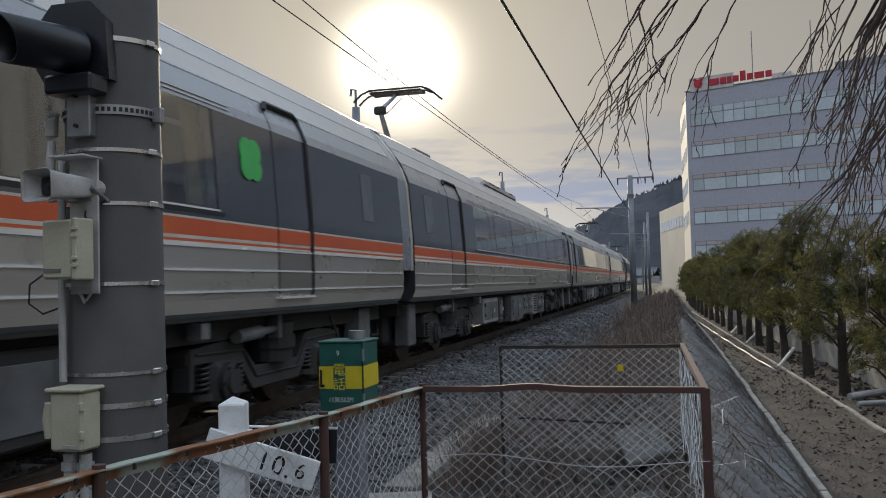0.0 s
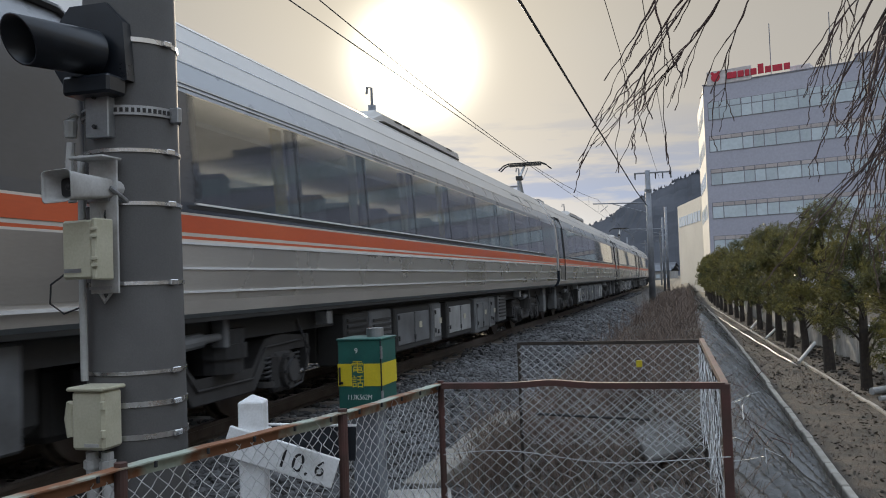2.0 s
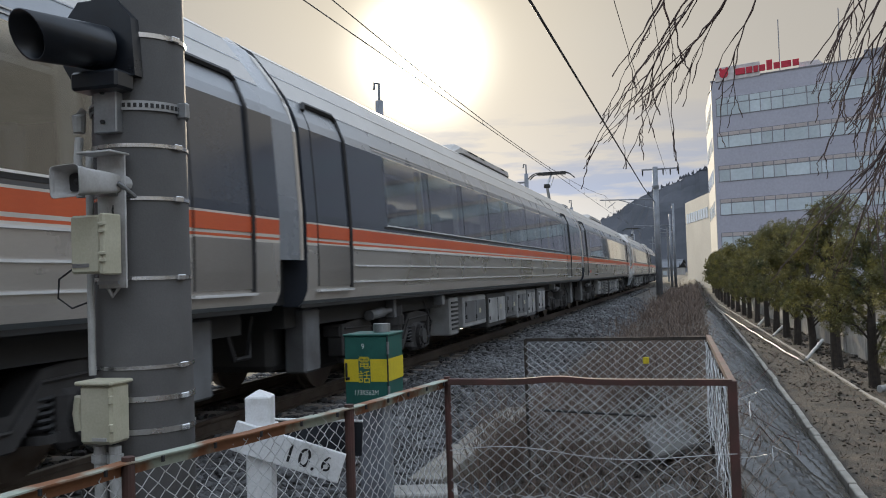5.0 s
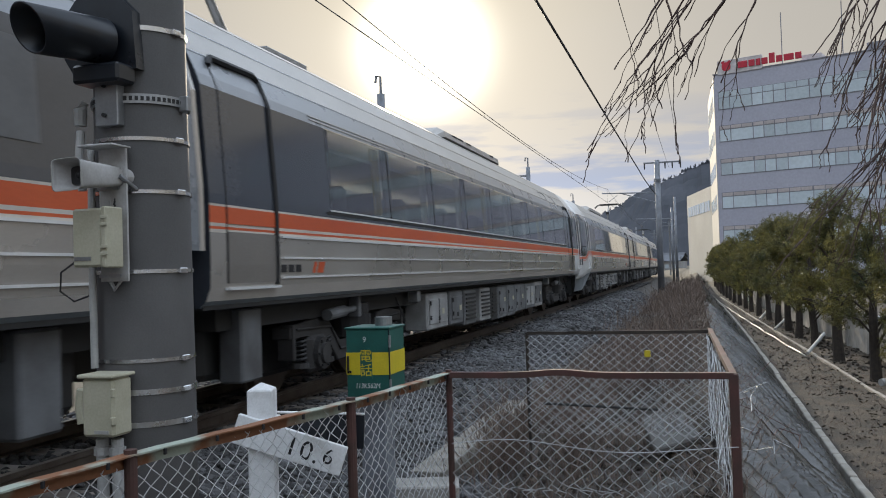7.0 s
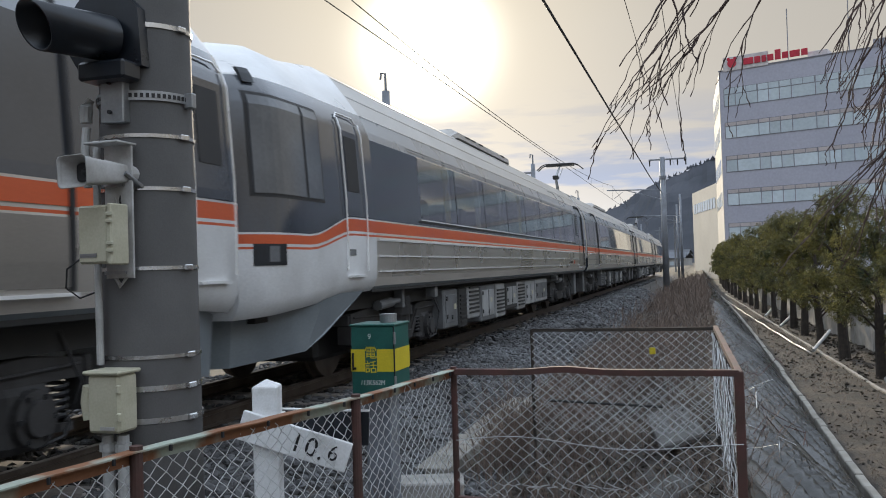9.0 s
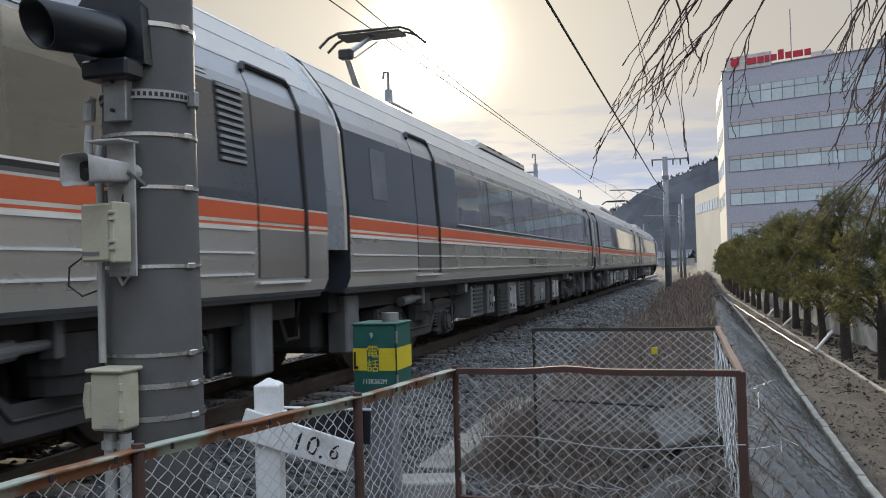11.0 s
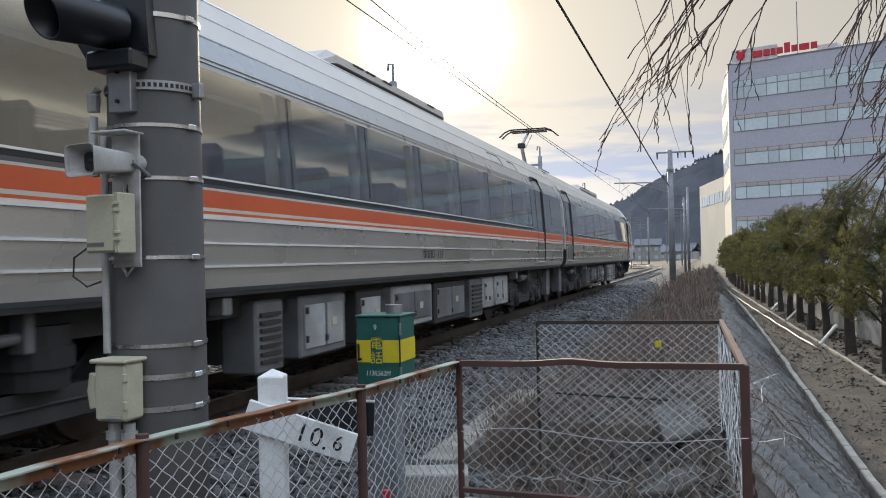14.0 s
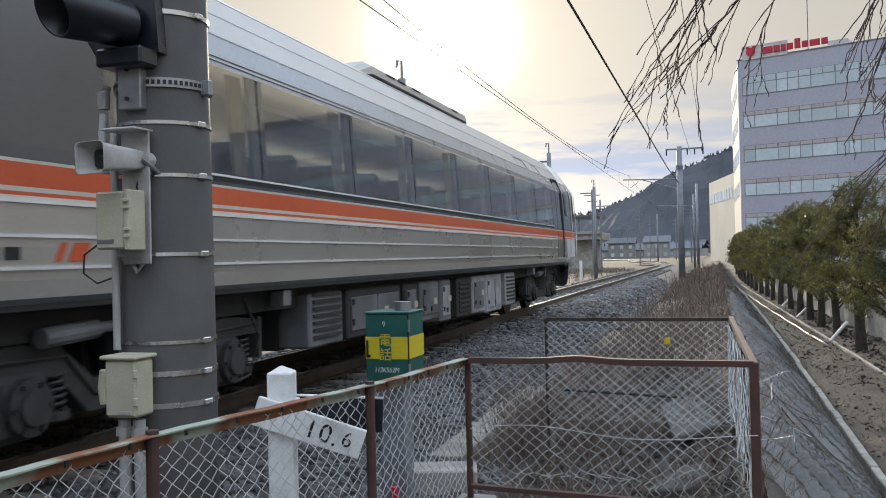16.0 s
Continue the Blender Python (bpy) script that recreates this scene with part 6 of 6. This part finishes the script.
# ---- row of evergreen trees ----
def tree_meshes(seed):
    """Trunk with limbs, and a crown of leafy shoots in separate clumps with gaps between them."""
    rg = random.Random(seed)
    bm = bmesh.new()
    lean = rg.uniform(-0.12, 0.12)
    tube(bm, [(0, 0, -0.3), (0.02, 0.0, 0.0), (0.03 + lean * 0.3, 0.02, 0.7), (lean, 0.05, 1.5), (lean * 0.8, 0.0, 2.6), (0.0, 0.0, 3.7)], [0.18, 0.145, 0.12, 0.10, 0.06, 0.015], 12)
    clumps = []
    lobes = [rg.uniform(0, math.tau) for _ in range(3)]
    for i in range(78):
        z = 1.38 + 2.80 * rg.random() ** 0.95
        k = (z - 1.38) / 2.80
        a = rg.uniform(0, math.tau)
        wide = 1.06 * math.sin(math.pi * min(1, 0.20 + 0.72 * k)) ** 0.75
        wide *= 1 + 0.20 * sum(math.cos(a - q + 2.2 * k * j) for j, q in enumerate(lobes)) / 2
        rad = wide * rg.choice((0.35, 0.7, 0.9, 1.0, 1.0, 1.08))
        c = Vector((rad * math.cos(a) + lean * 0.6, rad * math.sin(a), z))
        clumps.append((c, rg.uniform(0.13, 0.29)))
        if i % 3 == 0:
            tube(bm, [(lean * 0.8, 0, max(0.9, z - 0.6)), c * 0.5 + Vector((0, 0, z * 0.5 - 0.15)), c], [0.035, 0.02, 0.006], 5, caps=False)
    vs, fs = [], []
    for c, r in clumps:
        outward = Vector((c.x, c.y, 0.55)).normalized()
        for _ in range(int(26 * (r / 0.2) ** 1.6)):
            d = Vector((rg.gauss(0, 1), rg.gauss(0, 1), rg.gauss(0, 0.75))).normalized()
            tip = c + d * r * rg.uniform(0.75, 1.15)
            axis = (d * 0.7 + outward * 0.7 + Vector((rg.gauss(0, 0.2), rg.gauss(0, 0.2), 0.35))).normalized()
            e1 = axis.orthogonal().normalized()
            e2 = axis.cross(e1)
            turn = rg.uniform(0, math.tau)
            for n in range(7):
                q = turn + n * 2.4
                out = (math.cos(q) * e1 + math.sin(q) * e2)
                way = (axis * rg.uniform(0.15, 0.8) + out).normalized()
                flat = way.cross(axis).normalized()
                s = rg.uniform(0.055, 0.095)
                p = tip - axis * 0.012 * n
                b = len(vs)
                mid = p + way * s * 0.55 + axis * 0.008
                vs += [tuple(p), tuple(mid + flat * s * 0.19), tuple(p + way * s - axis * 0.006), tuple(mid - flat * s * 0.19)]
                fs.append((b, b + 1, b + 2, b + 3))
    return bm, (vs, [], fs)


protos = []
for s in range(4):
    bm, leaves = tree_meshes(40 + s)
    tr = empty("evergreen_tree", 3.4, 10, -1.3)
    part("trunk", bm, M_BARK, tr, "dark bare trunk and limbs")
    part("crown", leaves, M_LEAF, tr, "dense olive green leaves")
    tagged(tr, "clipped broadleaf evergreen tree with bare trunk", "tree", group="row of evergreen trees")
    protos.append(tr)
ys = [98.0, 12.2, 15.6, 19.6, 23.2, 27.6, 30.4, 33.4, 36.4, 39.6, 43.0, 46.5, 50.0, 53.8, 57.5, 61.5, 65.5, 70.0, 75.0, 80.0, 86.0]
rg = random.Random(8)
for i, y in enumerate(ys):
    m = pose(row_x(y) + 0.42 + rg.uniform(-0.08, 0.08), y, -1.32 - rg.uniform(0, 0.15), rg.uniform(-2, 2), rg.uniform(-2, 2), rg.uniform(0, 360))
    if i < 4:
        tr = protos[i]
        tr.matrix_basis = m
    else:
        tr = copy_thing(protos[rg.randrange(4)], m)
    k = (0.90, 0.80, 0.82, 0.88, 1.02, 0.90, 0.96)[i] if i < 7 else rg.uniform(0.86, 1.0)
    tr.scale = (k, k, k * rg.uniform(0.94, 1.03))

# low things in the strip: hose, stakes and lying poles
hs = empty("hose")
part("hose", tubed([(row_x(y) - 0.28 - 0.10 * math.sin((y - 24) / 13) - 0.006 * (y - 24), y, -1.27 + 0.015 * math.sin(y * 1.3)) for y in np.linspace(24.2, 66, 40)], 0.027, 8), M_HOSE, hs, smooth=True)
tagged(hs, "pale hose lying along the tree row", "hose")
for x0, y0, z0, x1, y1, z1, r in ((3.35, 18.6, -1.2, 4.2, 19.2, -1.15, 0.07), (3.3, 17.6, -1.2, 4.2, 18.0, -1.2, 0.05), (2.72, 24.6, -1.22, 3.35, 26.3, -0.85, 0.045),
                                  (2.6, 33.0, -1.2, 3.3, 35.0, -0.8, 0.045), (3.2, 27.6, -1.22, 3.6, 29.5, -1.2, 0.05), (2.5, 39.0, -1.2, 3.1, 41.0, -0.8, 0.05)):
    st = empty("tree_stake")
    part("pole", tubed([(x0, y0, z0), (x1, y1, z1)], r, 10), M_PVC, st)
    tagged(st, "pale round support pole lying by a trunk", "stake", group="stakes by the trees")


# ---- weeping cherry over the camera's right ----
def cherry():
    ch = empty("weeping_cherry_tree", 0, 0, 0)
    part("trunk", tubed([(2.6, 2.9, -1.5), (2.5, 3.0, 0.2), (2.25, 3.2, 1.6), (1.9, 3.5, 2.9), (1.5, 3.7, 3.4)], [0.2, 0.16, 0.13, 0.10, 0.07], 14), M_BARK, ch, smooth=True)
    rg = random.Random(31)

    def strand(bm, p, d, length, r0, r1, pull, depth):
        pts, rs = [Vector(p)], [r0]
        d = Vector(d).normalized()
        n = max(5, int(length / 0.055))
        for i in range(n):
            d = (d + Vector((rg.gauss(0, 0.06), rg.gauss(0, 0.06), rg.gauss(0, 0.05) - pull))).normalized()
            pts.append(pts[-1] + d * length / n + Vector((0.0045 if i % 2 else -0.0045, 0, rg.gauss(0, 0.003))))
            k = (i + 1) / n
            rs.append((r0 + (r1 - r0) * k) * (1.0 + (0.55 if rg.random() < 0.30 else 0)))
            if depth and i > 1 and rg.random() < (0.62 if depth == 2 else 0.34):
                sd = (d + Vector((rg.gauss(0, 0.38), rg.gauss(0, 0.3), rg.uniform(-0.55, 0.05)))).normalized()
                strand(bm, pts[-1], sd, length * rg.uniform(0.22, 0.55), rs[-1] * 0.72, 0.0016, 0.035, depth - 1)
        tube(bm, pts, rs, 5)

    # limbs: where each leaves the wood overhead, its way, length and thickness
    limbs = [((0.24, 3.6, 2.5), (-0.60, 0.0, -0.66), 1.0, 0.008), ((0.10, 3.65, 2.4), (-0.55, 0.0, -0.70), 0.82, 0.007), ((0.36, 3.6, 2.50), (-0.55, 0.0, -0.68), 1.0, 0.008),
             ((0.32, 3.75, 2.35), (-0.50, 0.0, -0.8), 0.62, 0.006), ((0.85, 3.8, 2.45), (-0.45, 0.0, -0.8), 0.75, 0.007), ((0.02, 3.6, 2.45), (-0.45, 0.0, -0.75), 0.75, 0.006), ((-0.02, 3.55, 2.35), (-0.40, 0.0, -0.75), 0.55, 0.005),
             ((0.95, 3.7, 2.4), (-0.5, 0.05, -0.75), 0.95, 0.009), ((1.05, 3.7, 2.3), (-0.45, 0, -0.75), 0.95, 0.009), ((1.1, 3.8, 2.1), (-0.55, 0, -0.6), 1.05, 0.011),
             ((1.1, 3.9, 2.0), (-0.62, -0.05, -0.45), 1.0, 0.010), ((1.05, 3.6, 1.9), (-0.45, 0, -0.7), 0.9, 0.008), ((1.0, 3.9, 2.5), (-0.3, 0, -0.9), 0.9, 0.007),
             ((1.15, 3.7, 1.8), (-0.55, 0, -0.55), 0.85, 0.008), ((0.9, 3.9, 2.35), (-0.2, 0, -0.95), 0.7, 0.006), ((1.2, 3.75, 2.2), (-0.5, 0, -0.8), 1.1, 0.011), ((0.7, 3.8, 2.5), (-0.25, 0, -0.9), 0.55, 0.005),
             ((1.0, 3.5, 2.15), (-0.35, 0, -0.85), 0.9, 0.007), ((1.1, 4.0, 2.3), (-0.4, 0, -0.8), 1.0, 0.008), ((0.95, 3.8, 2.05), (-0.25, 0, -0.9), 0.75, 0.006), ((1.25, 3.8, 1.95), (-0.6, 0, -0.5), 1.0, 0.010)]
    for i in range(16):
        limbs.append(((rg.uniform(0.72, 1.2), rg.uniform(3.4, 4.1), rg.uniform(1.75, 2.5)), (rg.uniform(-0.5, -0.15), 0, -0.85), rg.uniform(0.5, 0.9), 0.006))
    for p, d, length, r in limbs:
        bm = bmesh.new()
        strand(bm, p, d, length * 0.74, r * 0.60, 0.0020, 0.02, 2)
        part("drooping_branch", bm, M_TWIG, ch, "thin bare drooping branch")
        part("limb", tubed([(1.5, 3.7, 3.4), ((p[0] + 1.5) / 2 + 0.15, (p[1] + 3.7) / 2, (p[2] + 3.4) / 2 + 0.25), p], [0.03, 0.018, r], 7), M_BARK, ch)
    return tagged(ch, "bare weeping cherry tree with drooping twigs", "tree")


cherry()


# ---- bare brambles tangled inside the enclosure ----
def brambles():
    rnd = random.Random(77)
    vs, fs = [], []
    for i in range(520):
        x, y = rnd.uniform(-1.45, 0.0), rnd.uniform(4.3, 9.5)
        if i % 2:
            x = rnd.uniform(-1.5, -0.55)
        p = Vector((x, y, ground_z(x, y) - 0.02))
        v = Vector((rnd.uniform(-0.4, 0.4), rnd.uniform(-0.4, 0.4), rnd.uniform(0.25, 1.0)))
        r = rnd.uniform(0.0013, 0.0032)
        n = rnd.randint(5, 9)
        for k in range(n):
            rr = r * (1 - 0.8 * k / (n - 1))
            b = len(vs)
            vs += [(p.x + rr * math.cos(a), p.y + rr * math.sin(a), p.z + rr * 0.5 * math.sin(a)) for a in (0, 2.09, 4.19)]
            if k:
                fs += [(b - 3 + j, b - 3 + (j + 1) % 3, b + (j + 1) % 3, b + j) for j in range(3)]
            v = (v + Vector((rnd.uniform(-0.4, 0.4), rnd.uniform(-0.4, 0.4), rnd.uniform(-0.45, 0.15)))).normalized()
            q = p + v * rnd.uniform(0.05, 0.11)
            p = Vector((min(0.05, max(-1.5, q.x)), max(4.25, q.y), min(0.50, q.z)))
    tagged(part("brambles", (vs, [], fs), M_TWIG), "bare dark brown brambles tangled inside the enclosure", "brambles", kind="stuff")


brambles()


def tail_at(t):
    """Where the train's tail is along the track: it slows gently as it passes."""
    u = t / 10
    drift = ((0, 0), (0.5, 0.46), (1, 0.3), (1.5, 0), (2, 0.2), (3, 0.3), (3.5, 0.15), (4.2, 0), (6.3, 0.05), (7, -0.05), (8.4, -0.25), (9, -0.02), (11.3, 0.3), (12.5, 0.3), (13, 0.13), (13.5, 0.2),
             (14.5, 0.37), (15.5, 0.15), (16, 0))
    return lerp_line(drift, t) + 198.091 - 157.065 * u + 73.196 * u ** 2 - 62.986 * u ** 3 + 37.614 * u ** 4 - 9.517 * u ** 5


def motions():
    for car, middle in CARS:
        rows = []
        for i in range(33):
            t = 0.5 * i
            s = tail_at(t) - middle
            a, b = on_track(s - 6.9)[0], on_track(s + 6.9)[0]
            c, d = (a + b) / 2, b - a
            rows.append((t, Matrix.Translation((c.x, c.y, 0)) @ pose(0, 0, 0, 0, 0, math.degrees(math.atan2(-d.x, d.y)))))
        walk(car, rows)


motions()
